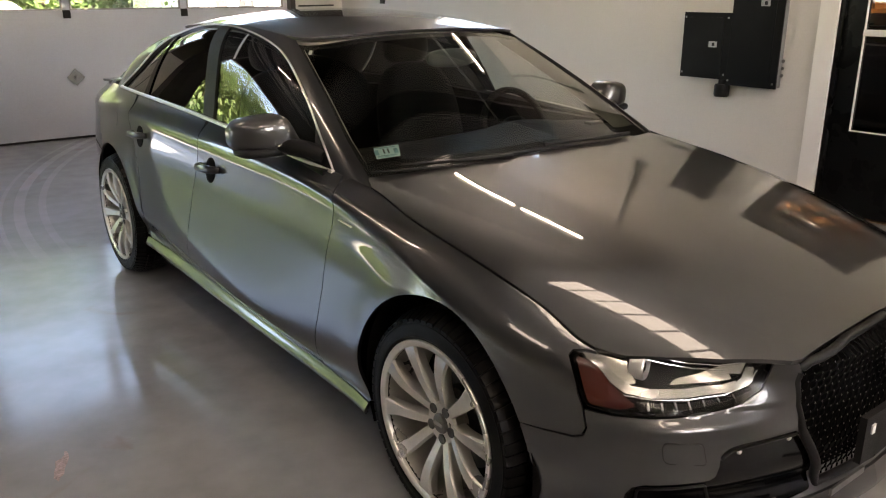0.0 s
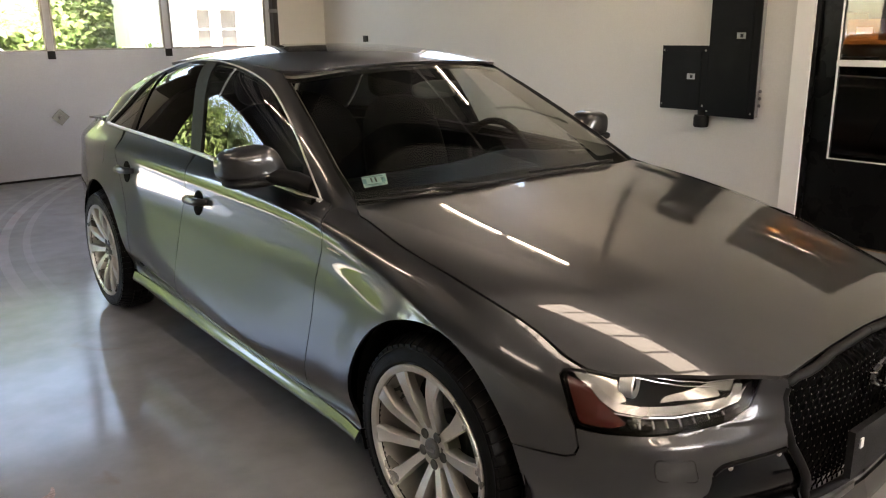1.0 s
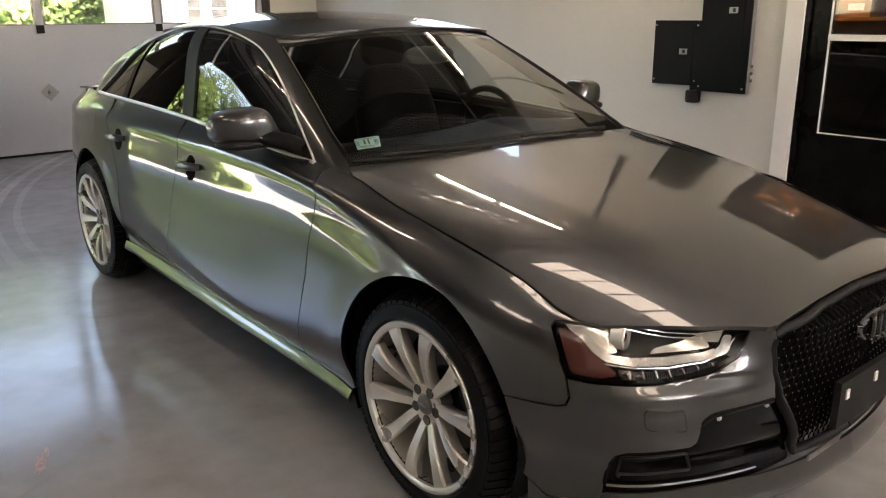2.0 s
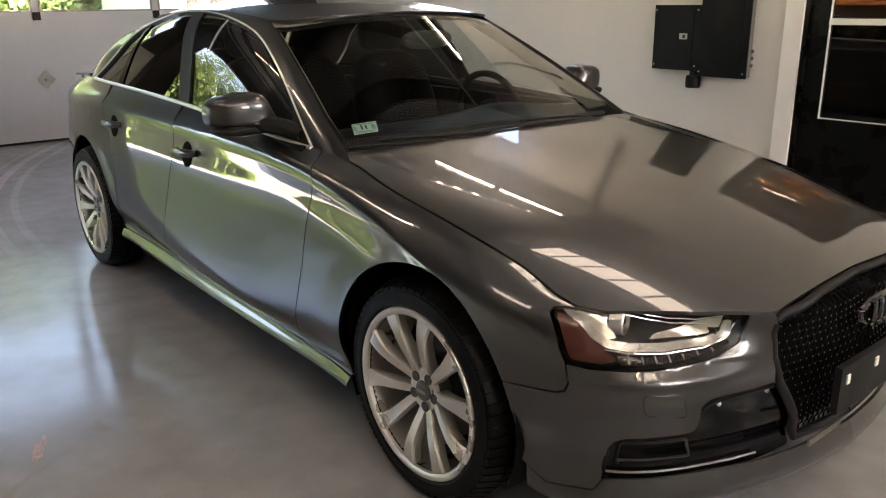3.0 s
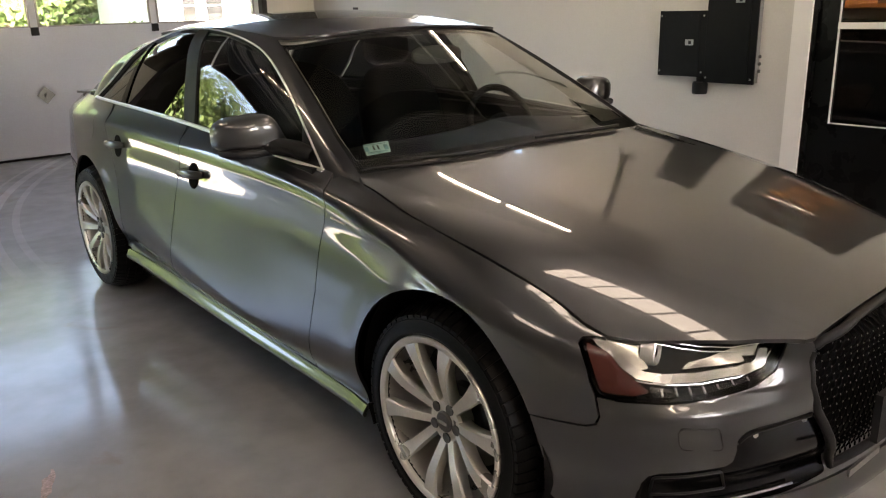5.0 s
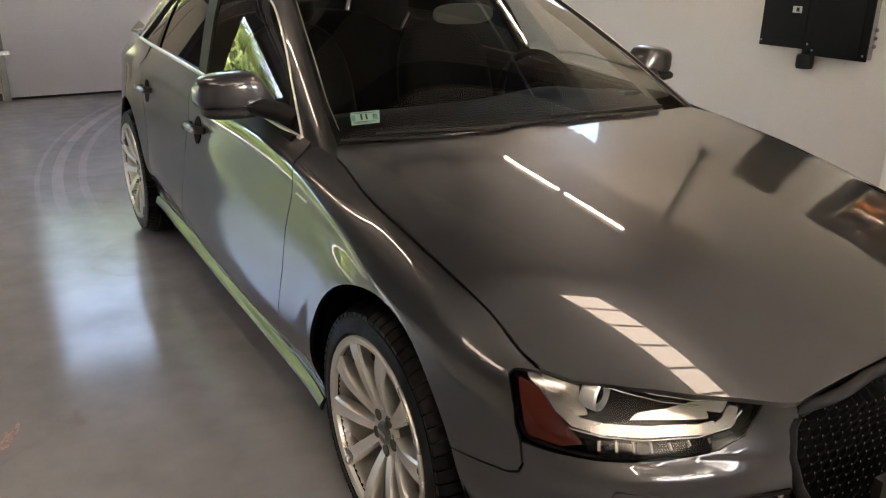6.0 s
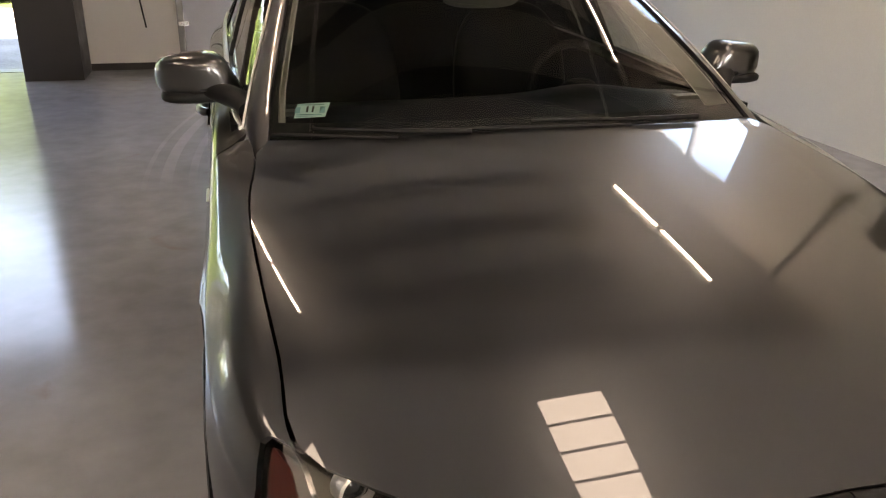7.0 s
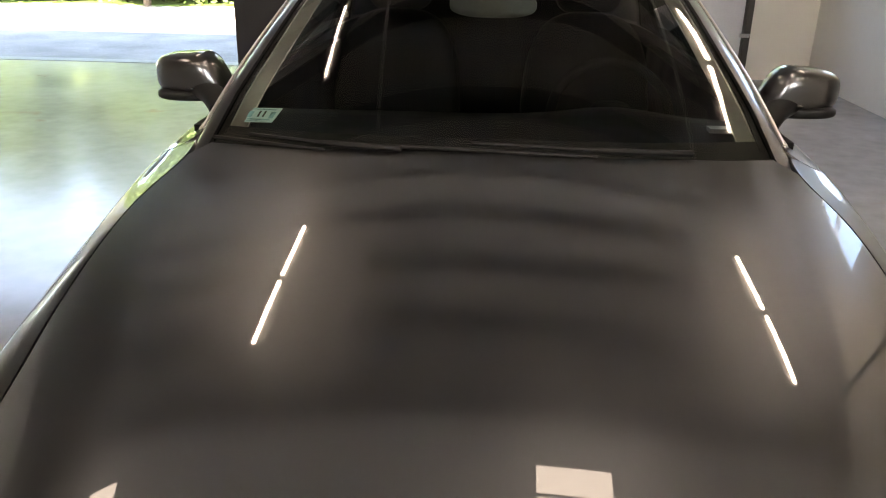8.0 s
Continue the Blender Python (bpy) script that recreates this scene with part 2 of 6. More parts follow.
def add_tube(bm, path, radius, n=8, flat=1.0):
    """A round bar along points; flat squeezes it."""
    path = [Vector(p) for p in path]
    rings = []
    for i, p in enumerate(path):
        d = (path[min(i + 1, len(path) - 1)] - path[max(i - 1, 0)]).normalized()
        u = d.cross(Vector((0, 0, 1)) if abs(d.z) < 0.9 else Vector((1, 0, 0))).normalized()
        v = d.cross(u)
        r = radius[i] if isinstance(radius, (list, tuple)) else radius
        rings.append([bm.verts.new(p + r * (math.cos(2 * math.pi * k / n) * u + flat * math.sin(2 * math.pi * k / n) * v)) for k in range(n)])
    for a, b in zip(rings, rings[1:]):
        for k in range(n):
            bm.faces.new((a[k], a[(k + 1) % n], b[(k + 1) % n], b[k]))
    bm.faces.new(rings[0][::-1])
    bm.faces.new(rings[-1])
    return bm


def tube(path, radius, n=8, flat=1.0):
    return add_tube(bmesh.new(), path, radius, n, flat)


def thing(name, label, category, place=(0, 0, 0), group="", kind=""):
    ob = new(name)
    ob.empty_display_size = 0.1
    ob.location = place
    return tagged(ob, label, category, group, kind)


# ---------------------------------------------------------------- the workshop
WX, RY, LX, FY, CZ = 3.33, 7.4, -7.2, -4.6, 3.8      # right wall, rear wall, left wall, front wall, ceiling
part("floor", box((LX, FY, -0.12), (WX, RY + 0.02, 0)), FLOOR, label="polished grey concrete floor with faint tyre marks and rusty stains", category="floor", kind="structure")


def wall(name, lo, hi, mat=WALL, label="plain off-white painted wall"):
    return part(name, box(lo, hi), mat, label=label, category="wall", kind="structure")


# right wall, with the doorway to the office
DY0, DY1, DZ = 0.02, 1.145, 2.35
# beyond the doorway it has a high window
HY0, HY1, HZ0, HZ1 = 3.5, 5.25, 2.0, 3.12
wall("wall_right", (WX, DY1, 0), (WX + 0.16, HY0, CZ))
wall("wall_right_rear", (WX, HY1, 0), (WX + 0.16, RY + 0.2, CZ))
wall("wall_right_under_window", (WX, HY0, 0), (WX + 0.16, HY1, HZ0))
wall("wall_right_over_window", (WX, HY0, HZ1), (WX + 0.16, HY1, CZ))
wall("wall_right_front", (WX, FY, 0), (WX + 0.16, DY0, CZ))
wall("wall_over_door", (WX, DY0, DZ), (WX + 0.16, DY1, CZ))
# rear wall with two vehicle doors
G1A, G1B, G2A, G2B, GZ, GZ2 = -1.19, 2.62, -6.45, -2.62, 3.15, 3.15
HIGH = 2.2
wall("wall_rear_corner", (G1B, RY, 0), (WX, RY + 0.2, HIGH))
# above this height the rear wall is unseen and darkened in its colour
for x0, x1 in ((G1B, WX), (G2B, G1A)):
    wall("wall_rear_darkened", (x0, RY + 0.003, HIGH), (x1, RY + 0.2, CZ), DARKENED, "dark boarded upper rear wall")
wall("wall_rear_pier", (G2B, RY, 0), (G1A, RY + 0.2, HIGH), label="beige painted wall pier between two vehicle doors")
wall("wall_rear_left", (LX, RY, 0), (G2A, RY + 0.2, CZ))
wall("wall_rear_top", (G1A, RY, GZ), (G1B, RY + 0.2, CZ), DARKENED, "dark boarded upper rear wall")
wall("wall_rear_top_left", (G2A, RY, GZ2), (G2B, RY + 0.2, CZ), DARKENED, "dark boarded upper rear wall")
# side window added out of view as a source of fill light
FILL_LW = [(5.2, 7.0)]
LZ0, LZ1 = 0.9, 2.3
wall("wall_left_low", (LX - 0.16, FY, 0), (LX, RY + 0.2, LZ0))
wall("wall_left_high", (LX - 0.16, FY, LZ1), (LX, RY + 0.2, CZ))
ys = [FY] + [q for w in FILL_LW for q in w] + [RY + 0.2]
for i in range(0, len(ys), 2):
    wall("wall_left_pier", (LX - 0.16, ys[i], LZ0), (LX, ys[i + 1], LZ1))
# front wall, behind the camera; its two tall windows are widened as fill light
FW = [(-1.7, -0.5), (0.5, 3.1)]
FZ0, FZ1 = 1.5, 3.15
wall("wall_front_low", (LX - 0.16, FY - 0.16, 0), (WX + 0.16, FY, FZ0), FRONT_WALL, "plain grey painted front wall")
wall("wall_front_high", (LX - 0.16, FY - 0.16, FZ1), (WX + 0.16, FY, CZ), FRONT_WALL, "plain grey painted front wall")
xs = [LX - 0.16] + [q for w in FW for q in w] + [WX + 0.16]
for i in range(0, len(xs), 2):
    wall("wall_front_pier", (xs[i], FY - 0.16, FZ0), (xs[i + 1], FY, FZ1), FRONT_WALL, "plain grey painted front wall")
# unseen roof slab and parapet that block the sun and shade the yard
part("roof_parapet", boxes(((LX - 0.16, FY - 0.16, CZ + 0.12), (WX + 0.16, RY + 0.2, CZ + 0.3)), ((LX - 0.16, RY, CZ + 0.3), (WX + 0.16, RY + 0.2, CZ + 0.5))), SIDING, label="pale outer wall top of the workshop", category="wall", kind="structure")
# board added out of view to keep sun off the floor inside
part("front_sun_block", box((LX - 0.16, FY - 3.0, 3.30), (WX + 0.16, FY - 0.16, 3.38)), SIDING, label="plain flat awning along the outer front wall", category="awning", kind="structure")
# pale, grey and dark zones paint how brightly each part is lit
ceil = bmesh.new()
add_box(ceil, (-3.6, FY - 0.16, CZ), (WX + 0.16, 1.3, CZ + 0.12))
part("ceiling", ceil, CEILING_LIT, label="pale boarded ceiling of the lit bay", category="ceiling", kind="structure")
part("ceiling_rear", box((-3.6, 5.5, CZ), (WX + 0.16, RY + 0.2, CZ + 0.12)), DARKENED, label="dark boarded ceiling over the vehicle door", category="ceiling", kind="structure")
part("ceiling_beamed", box((-3.6, 1.3, CZ), (WX + 0.16, 5.5, CZ + 0.12)), CEILING_DIM, label="grey-brown boarded ceiling between dark beams", category="ceiling", kind="structure")
part("ceiling_dark_bay", box((LX - 0.16, FY - 0.16, CZ), (-3.6, RY + 0.2, CZ + 0.12)), DARKENED, label="dark boarded ceiling of the open bay", category="ceiling", kind="structure")
for rx in (-1.11, 2.06):
    part("ceiling_batten", box((rx - 0.018, 1.2, CZ - 0.08), (rx + 0.018, RY, CZ - 0.05)), TRIM_WHITE, label="thin pale batten along the ceiling", category="batten", group="ceiling battens")


def ceiling_strip(y):
    part("ceiling_beam", box((-3.6, y - 0.12, CZ - 0.05), (2.62, y + 0.12, CZ)), BEAM, label="dark steel beam across the ceiling", category="beam", group="ceiling beams")


for i in range(7):
    ceiling_strip(1.45 + 0.92 * i)


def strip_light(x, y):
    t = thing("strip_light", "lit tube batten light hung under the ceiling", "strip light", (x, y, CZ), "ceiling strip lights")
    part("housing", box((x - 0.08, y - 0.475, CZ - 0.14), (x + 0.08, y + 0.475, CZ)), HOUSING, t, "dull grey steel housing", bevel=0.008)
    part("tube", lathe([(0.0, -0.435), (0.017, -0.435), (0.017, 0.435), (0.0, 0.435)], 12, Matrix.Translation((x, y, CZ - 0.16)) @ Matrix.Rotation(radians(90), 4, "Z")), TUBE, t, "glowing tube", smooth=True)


# rows at y -3.6 and -2.6: unseen fill lights added in front
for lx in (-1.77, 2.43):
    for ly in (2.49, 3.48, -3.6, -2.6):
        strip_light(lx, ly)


def panel_light(x, y, n, w, d, mat, label):
    """A recessed light of n bright cells along y."""
    t = thing("panel_light", label, "panel light", (x, y, CZ), "recessed ceiling lights")
    for k in range(n):
        part("diffuser", box((x - w / 2, y + d * k + 0.012, CZ - 0.02), (x + w / 2, y + d * (k + 1) - 0.012, CZ - 0.005)), mat, t, "glowing ribbed diffuser")
    part("frame", boxes(*[((x - w / 2 - 0.02, y + d * k - 0.012, CZ - 0.03), (x + w / 2 + 0.02, y + d * k + 0.012, CZ)) for k in range(n + 1)],
                        *[((x + s * (w / 2 + 0.012) - 0.012, y, CZ - 0.03), (x + s * (w / 2 + 0.012) + 0.012, y + d * n, CZ)) for s in (-1, 1)]), STEEL, t, "grey metal frame")


# the four panels with y below -3 are unseen, added as fill light
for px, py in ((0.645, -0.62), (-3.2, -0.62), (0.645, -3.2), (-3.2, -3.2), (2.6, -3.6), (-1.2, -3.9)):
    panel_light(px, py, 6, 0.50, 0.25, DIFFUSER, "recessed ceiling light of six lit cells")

# ---------------------------------------------------------------- the car's shape
def curve(knots):
    """A smooth function through {x: y}, vectorised."""
    xs = np.array(sorted(knots), float)
    ys = np.array([knots[q] for q in sorted(knots)], float)
    k = len(xs)
    a, r = np.eye(k), np.zeros(k)
    h, s = np.diff(xs), np.diff(ys) / np.diff(xs)
    for i in range(1, k - 1):
        a[i, i - 1], a[i, i], a[i, i + 1] = h[i - 1], 2 * (h[i - 1] + h[i]), h[i]
        r[i] = 6 * (s[i] - s[i - 1])
    m = np.linalg.solve(a, r)

    def f(x):
        x = np.clip(np.asarray(x, float), xs[0], xs[-1])
        i = np.clip(np.searchsorted(xs, x, side="right") - 1, 0, k - 2)
        hh, u = h[i], x - xs[i]
        w = hh - u
        return (m[i] * w**3 + m[i + 1] * u**3) / (6 * hh) + (ys[i] / hh - m[i] * hh / 6) * w + (ys[i + 1] / hh - m[i + 1] * hh / 6) * u
    return f


# plan of the body at its widest level: distance along the side -> half width, and place along the car
PLAN_W = curve({-1.41: 0, -1.21: 0.2, -1.0: 0.40, -0.79: 0.60, -0.64: 0.718, -0.49: 0.805, -0.33: 0.862, -0.15: 0.884, 0: 0.889, 0.3: 0.885, 0.6: 0.876, 1.2: 0.871,
                2.0: 0.869, 2.6: 0.870, 3.0: 0.85, 3.37: 0.795, 3.63: 0.70, 3.85: 0.52, 4.1: 0.27, 4.37: 0})
PLAN_Y = curve({-1.41: -0.82, -1.21: -0.805, -1.0: -0.76, -0.79: -0.68, -0.64: -0.60, -0.49: -0.48, -0.33: -0.33, -0.15: -0.15, 0: 0, 0.6: 0.6, 1.2: 1.2,
                2.0: 2.0, 2.6: 2.6, 3.0: 3.0, 3.37: 3.35, 3.63: 3.59, 3.85: 3.72, 4.1: 3.79, 4.37: 3.81})
# lengthwise lines of the side, bottom to top: distance along the side -> (height, inset from the plan)
LINES = [
    {-1.41: (0.165, 0.05), -0.7: (0.165, 0.05), 0.45: (0.168, 0.06), 2.2: (0.195, 0.06), 3.0: (0.22, 0.06), 4.37: (0.26, 0.06)},
    {-1.41: (0.20, 0.015), -0.7: (0.20, 0.015), 0.45: (0.198, 0.022), 2.2: (0.232, 0.022), 3.0: (0.27, 0.03), 4.37: (0.31, 0.03)},
    {-1.41: (0.27, 0.03), -0.7: (0.27, 0.03), 0.45: (0.240, 0.036), 2.2: (0.285, 0.036), 3.0: (0.34, 0.03), 4.37: (0.38, 0.02)},
    {-1.41: (0.36, 0.012), -0.7: (0.36, 0.012), 0.0: (0.40, 0.010), 0.45: (0.345, 0.003), 2.2: (0.385, 0.003), 3.0: (0.45, 0.012), 4.37: (0.48, 0)},
    {-1.41: (0.45, 0), -0.7: (0.45, 0), 0.0: (0.53, 0.002), 0.5: (0.55, -0.003), 1.2: (0.57, -0.006), 2.8: (0.58, -0.005), 4.37: (0.58, 0)},
    {-1.41: (0.53, 0.003), -0.79: (0.52, 0.003), -0.49: (0.53, 0.003), 0.0: (0.655, 0.011), 0.5: (0.70, 0.007), 1.2: (0.72, 0.0030), 2.8: (0.73, 0.0035), 4.37: (0.70, 0.01)},
    {-1.41: (0.58, 0.008), -1.0: (0.575, 0.006), -0.79: (0.563, 0.025), -0.49: (0.585, 0.016), 0.0: (0.718, 0.031), 0.5: (0.830, 0.030), 1.2: (0.866, 0.0250), 2.5: (0.885, 0.0205), 4.37: (0.84, 0.03)},
    {-1.41: (0.60, 0.010), -1.0: (0.593, 0.008), -0.79: (0.582, 0.042), -0.49: (0.595, 0.021), 0.0: (0.727, 0.0375), 0.5: (0.843, 0.037), 1.2: (0.878, 0.0305), 2.5: (0.897, 0.0265), 4.37: (0.86, 0.04)},
    {-1.41: (0.64, 0.012), -1.0: (0.628, 0.010), -0.79: (0.62, 0.075), -0.49: (0.645, 0.050), 0.0: (0.771, 0.080), 0.5: (0.861, 0.068), 1.2: (0.912, 0.060), 2.5: (0.935, 0.062), 4.37: (0.92, 0.09)},
    {-1.41: (0.688, 0.08), -1.2: (0.682, 0.06), -1.0: (0.66, 0.014), -0.79: (0.665, 0.105), -0.49: (0.68, 0.079), -0.35: (0.722, 0.116), -0.2: (0.757, 0.131), 0.04: (0.799, 0.125), 0.3: (0.845, 0.123), 0.5: (0.878, 0.14), 0.65: (0.903, 0.121),
     1.05: (0.935, 0.099), 1.63: (0.966, 0.092), 2.3: (0.985, 0.096), 2.86: (0.992, 0.105), 3.4: (0.985, 0.12), 4.37: (0.96, 0.16)},
]
LOW = [curve({a: q[c] for a, q in LINES[5].items()}) for c in (0, 1)]
LINES.insert(6, {a: (0.2 * float(LOW[0](a)) + 0.8 * q[0], 0.22 * float(LOW[1](a)) + 0.78 * q[1]) for a, q in LINES[6].items()})
LINE_Z = [curve({a: q[0] for a, q in line.items()}) for line in LINES]
LINE_D = [curve({a: q[1] for a, q in line.items()}) for line in LINES]


KNOTS = np.array([0, 0.05, 0.12, 0.24, 0.39, 0.53, 0.638, 0.665, 0.68, 0.745, 0.84])


def section(values, v):
    """The smooth curve across the lines, through values (N, 11), at v (N,)."""
    h, k = np.diff(KNOTS), len(KNOTS)
    a, r = np.eye(k), np.zeros((k, len(v)))
    s = np.diff(values, axis=1) / h
    for i in range(1, k - 1):
        a[i, i - 1], a[i, i], a[i, i + 1] = h[i - 1], 2 * (h[i - 1] + h[i]), h[i]
        r[i] = 6 * (s[:, i] - s[:, i - 1])
    m = np.linalg.solve(a, r).T
    i = np.clip(np.searchsorted(KNOTS, v, side="right") - 1, 0, k - 2)
    j = np.arange(len(v))
    hh, u = h[i], v - KNOTS[i]
    w = hh - u
    return (m[j, i] * w**3 + m[j, i + 1] * u**3) / (6 * hh) + (values[j, i] / hh - m[j, i] * hh / 6) * w + (values[j, i + 1] / hh - m[j, i + 1] * hh / 6) * u


def level(a, z):
    """Where on the section at a the height z lies."""
    zs = np.stack([g(a) for g in LINE_Z], 1)
    lo, hi = np.full(len(z), -0.03), np.full(len(z), 0.86)
    for _ in range(26):
        mid = (lo + hi) / 2
        low = section(zs, mid) < z
        lo, hi = np.where(low, mid, lo), np.where(low, hi, mid)
    return lo


def flank(a, v, inset=0.0):
    """A point of the body's side (x < 0) at the distance a along it and v up its section."""
    a, v = np.atleast_1d(np.asarray(a, float)), np.atleast_1d(np.asarray(v, float))
    zs, ds = np.stack([g(a) for g in LINE_Z], 1), np.stack([g(a) for g in LINE_D], 1)
    z = section(zs, v)
    d = section(ds, v) + inset
    for cy in (0.0, 2.808):
        # flared lip round the wheel arch
        d = d - 0.008 * np.exp(-((np.hypot(PLAN_Y(a) - cy, z - 0.335) - 0.355) / 0.085) ** 2)
    e = 0.004
    tx, ty = PLAN_W(a + e) - PLAN_W(a - e), PLAN_Y(a + e) - PLAN_Y(a - e)
    ln = np.hypot(tx, ty) + 1e-12
    return np.stack([-(PLAN_W(a) - d * ty / ln), PLAN_Y(a) + d * tx / ln, z], 1)


def side(a, z, inset=0.0):
    """The same at the height z."""
    a, z = np.atleast_1d(np.asarray(a, float)), np.atleast_1d(np.asarray(z, float))
    return flank(a, level(a, z), inset)


HOOD_Z = np.poly1d([0.01047, 0.05235, -0.0495, 0.16382, 0.85133])
HOOD_B = curve({0.62: 0.05, 0.3: 0.085, 0: 0.11, -0.25: 0.15, -0.45: 0.19, -0.6: 0.18, -0.83: 0.10})
CREASE_X = np.poly1d([0.0188, -0.06824, 0.21705, 0.58667])


def hood(x, y):
    """A point of the bonnet above (x, y)."""
    x, y = np.atleast_1d(np.asarray(x, float)), np.atleast_1d(np.asarray(y, float))
    q = (np.abs(x) - CREASE_X(y)) / 0.010
    over = 0.010 * np.where(q > 30, q, np.log1p(np.exp(np.minimum(q, 30))))
    return np.stack([x, y, HOOD_Z(y) + 0.008 - 0.06 * x**2 - 0.04 * np.minimum(np.abs(x), CREASE_X(y)) ** 2 - 0.015 * ((y + 0.1) ** 2 - 0.25) - (HOOD_B(y) - 0.155) * over - 0.72 * over**2 - 0.003 * (1 - np.exp(-over / 0.035))], 1)


EDGE_A = [-0.49, -0.42, -0.35, -0.2, 0.04, 0.3, 0.45, 0.5]
EDGE = side(EDGE_A, LINE_Z[-1](EDGE_A))
LINES[-1].update({a: (float(hood(p[0], p[1])[0, 2]) - 0.001, float(LINE_D[-1](a))) for a, p in zip(EDGE_A, EDGE)})
LINE_Z[-1], LINE_D[-1] = curve({a: q[0] for a, q in LINES[-1].items()}), curve({a: q[1] for a, q in LINES[-1].items()})


# rings of the cabin, from the middle of the windscreen round to the middle of the rear window
def ring(points):
    return [curve({i - 9: (s * p[c] if i < 9 else p[c]) for i, (s, p) in enumerate([(-1 if c == 0 else 1, q) for q in points[:0:-1]] + [(1, q) for q in points])}) for c in range(3)]


BASE = ring([(0, 0.445, 0.93), (0.36, 0.48, 0.922), (0.66, 0.565, 0.91), (0.753, 0.66, 0.903), (0.775, 1.05, 0.935), (0.778, 1.63, 0.966), (0.773, 2.3, 0.985), (0.75, 2.86, 0.99), (0.60, 3.12, 1.0), (0, 3.22, 1.01)])
TOP = ring([(0, 1.13, 1.318), (0.32, 1.155, 1.308), (0.515, 1.235, 1.283), (0.56, 1.36, 1.298), (0.572, 1.57, 1.322), (0.577, 1.83, 1.332), (0.568, 2.15, 1.318), (0.535, 2.46, 1.28), (0.41, 2.58, 1.29), (0, 2.64, 1.335)])
BULGE = curve({0: 0.0085, 1.2: 0.0078, 2: 0.0075, 3: 0.018, 5: 0.035, 7: 0.05, 9: 0.05})


def cabin(p, h, inset=0.0):
    """A point of the cabin's skin: p runs round it (0: windscreen, 3: front pillar, 5: middle pillar, 7: rear pillar, 9: rear window; minus: the car's right), h from belt to roof."""
    p, h = np.atleast_1d(np.asarray(p, float)), np.atleast_1d(np.asarray(h, float))
    b, t = np.stack([g(p) for g in BASE], 1), np.stack([g(p) for g in TOP], 1)
    e = 0.01
    along = np.stack([(g(p + e) - g(p - e)) for g in BASE], 1)
    out = np.cross(t - b, along)
    out /= np.linalg.norm(out, axis=1, keepdims=True) + 1e-12
    mid = b + (t - b) * 0.5 - np.array([0, 1.75, 0.8])
    out *= np.sign((out * mid).sum(1, keepdims=True))
    w = np.clip((np.abs(p) - 2.9) / 1.4, 0, 1) * np.clip((7.6 - np.abs(p)) / 0.8, 0, 1)
    w = w * w * (3 - 2 * w)
    swell = (1 - w) * 4 * h * (1 - h) * BULGE(np.abs(p)) + w * 0.072 * h * (1 - np.clip(h, 0, 1) ** 4)
    return b + (t - b) * h[:, None] + out * (swell - inset)[:, None]


def roof(x, y):
    """A point of the roof above (x, y)."""
    x, y = np.atleast_1d(np.asarray(x, float)), np.atleast_1d(np.asarray(y, float))
    zc = ROOF_Z(y)
    return np.stack([x, y, zc - 0.13 * x**2 - 0.16 * x**4], 1)


ROOF_Z = curve({1.08: 1.305, 1.13: 1.319, 1.3: 1.352, 1.6: 1.382, 1.9: 1.390, 2.2: 1.378, 2.5: 1.348, 2.65: 1.325})

def dense(pts, step):
    out = []
    for a, b in zip(pts, pts[1:] + pts[:1]):
        n = max(1, int(math.hypot(b[0] - a[0], b[1] - a[1]) / step))
        out += [(a[0] + (b[0] - a[0]) * i / n, a[1] + (b[1] - a[1]) * i / n) for i in range(n)]
    return out


def rounded(pts, r):
    """Corners of an outline rounded."""
    out = []
    for i, p in enumerate(pts):
        p, a, b = Vector(p), Vector(pts[i - 1]), Vector(pts[(i + 1) % len(pts)])
        ra, rb = min(r, (a - p).length * 0.45), min(r, (b - p).length * 0.45)
        s, e = p + (a - p).normalized() * ra, p + (b - p).normalized() * rb
        for k in range(5):
            u = k / 4
            out.append(tuple(s * (1 - u) ** 2 + p * 2 * u * (1 - u) + e * u * u))
    return out


def inside(poly, q):
    px, py = np.array([p[0] for p in poly]), np.array([p[1] for p in poly])
    nx, ny = np.roll(px, -1), np.roll(py, -1)
    c = np.zeros(len(q), bool)
    for ax, ay, bx, by in zip(px, py, nx, ny):
        if ay != by:
            c ^= ((ay > q[:, 1]) != (by > q[:, 1])) & (q[:, 0] < (bx - ax) * (q[:, 1] - ay) / (by - ay) + ax)
    return c


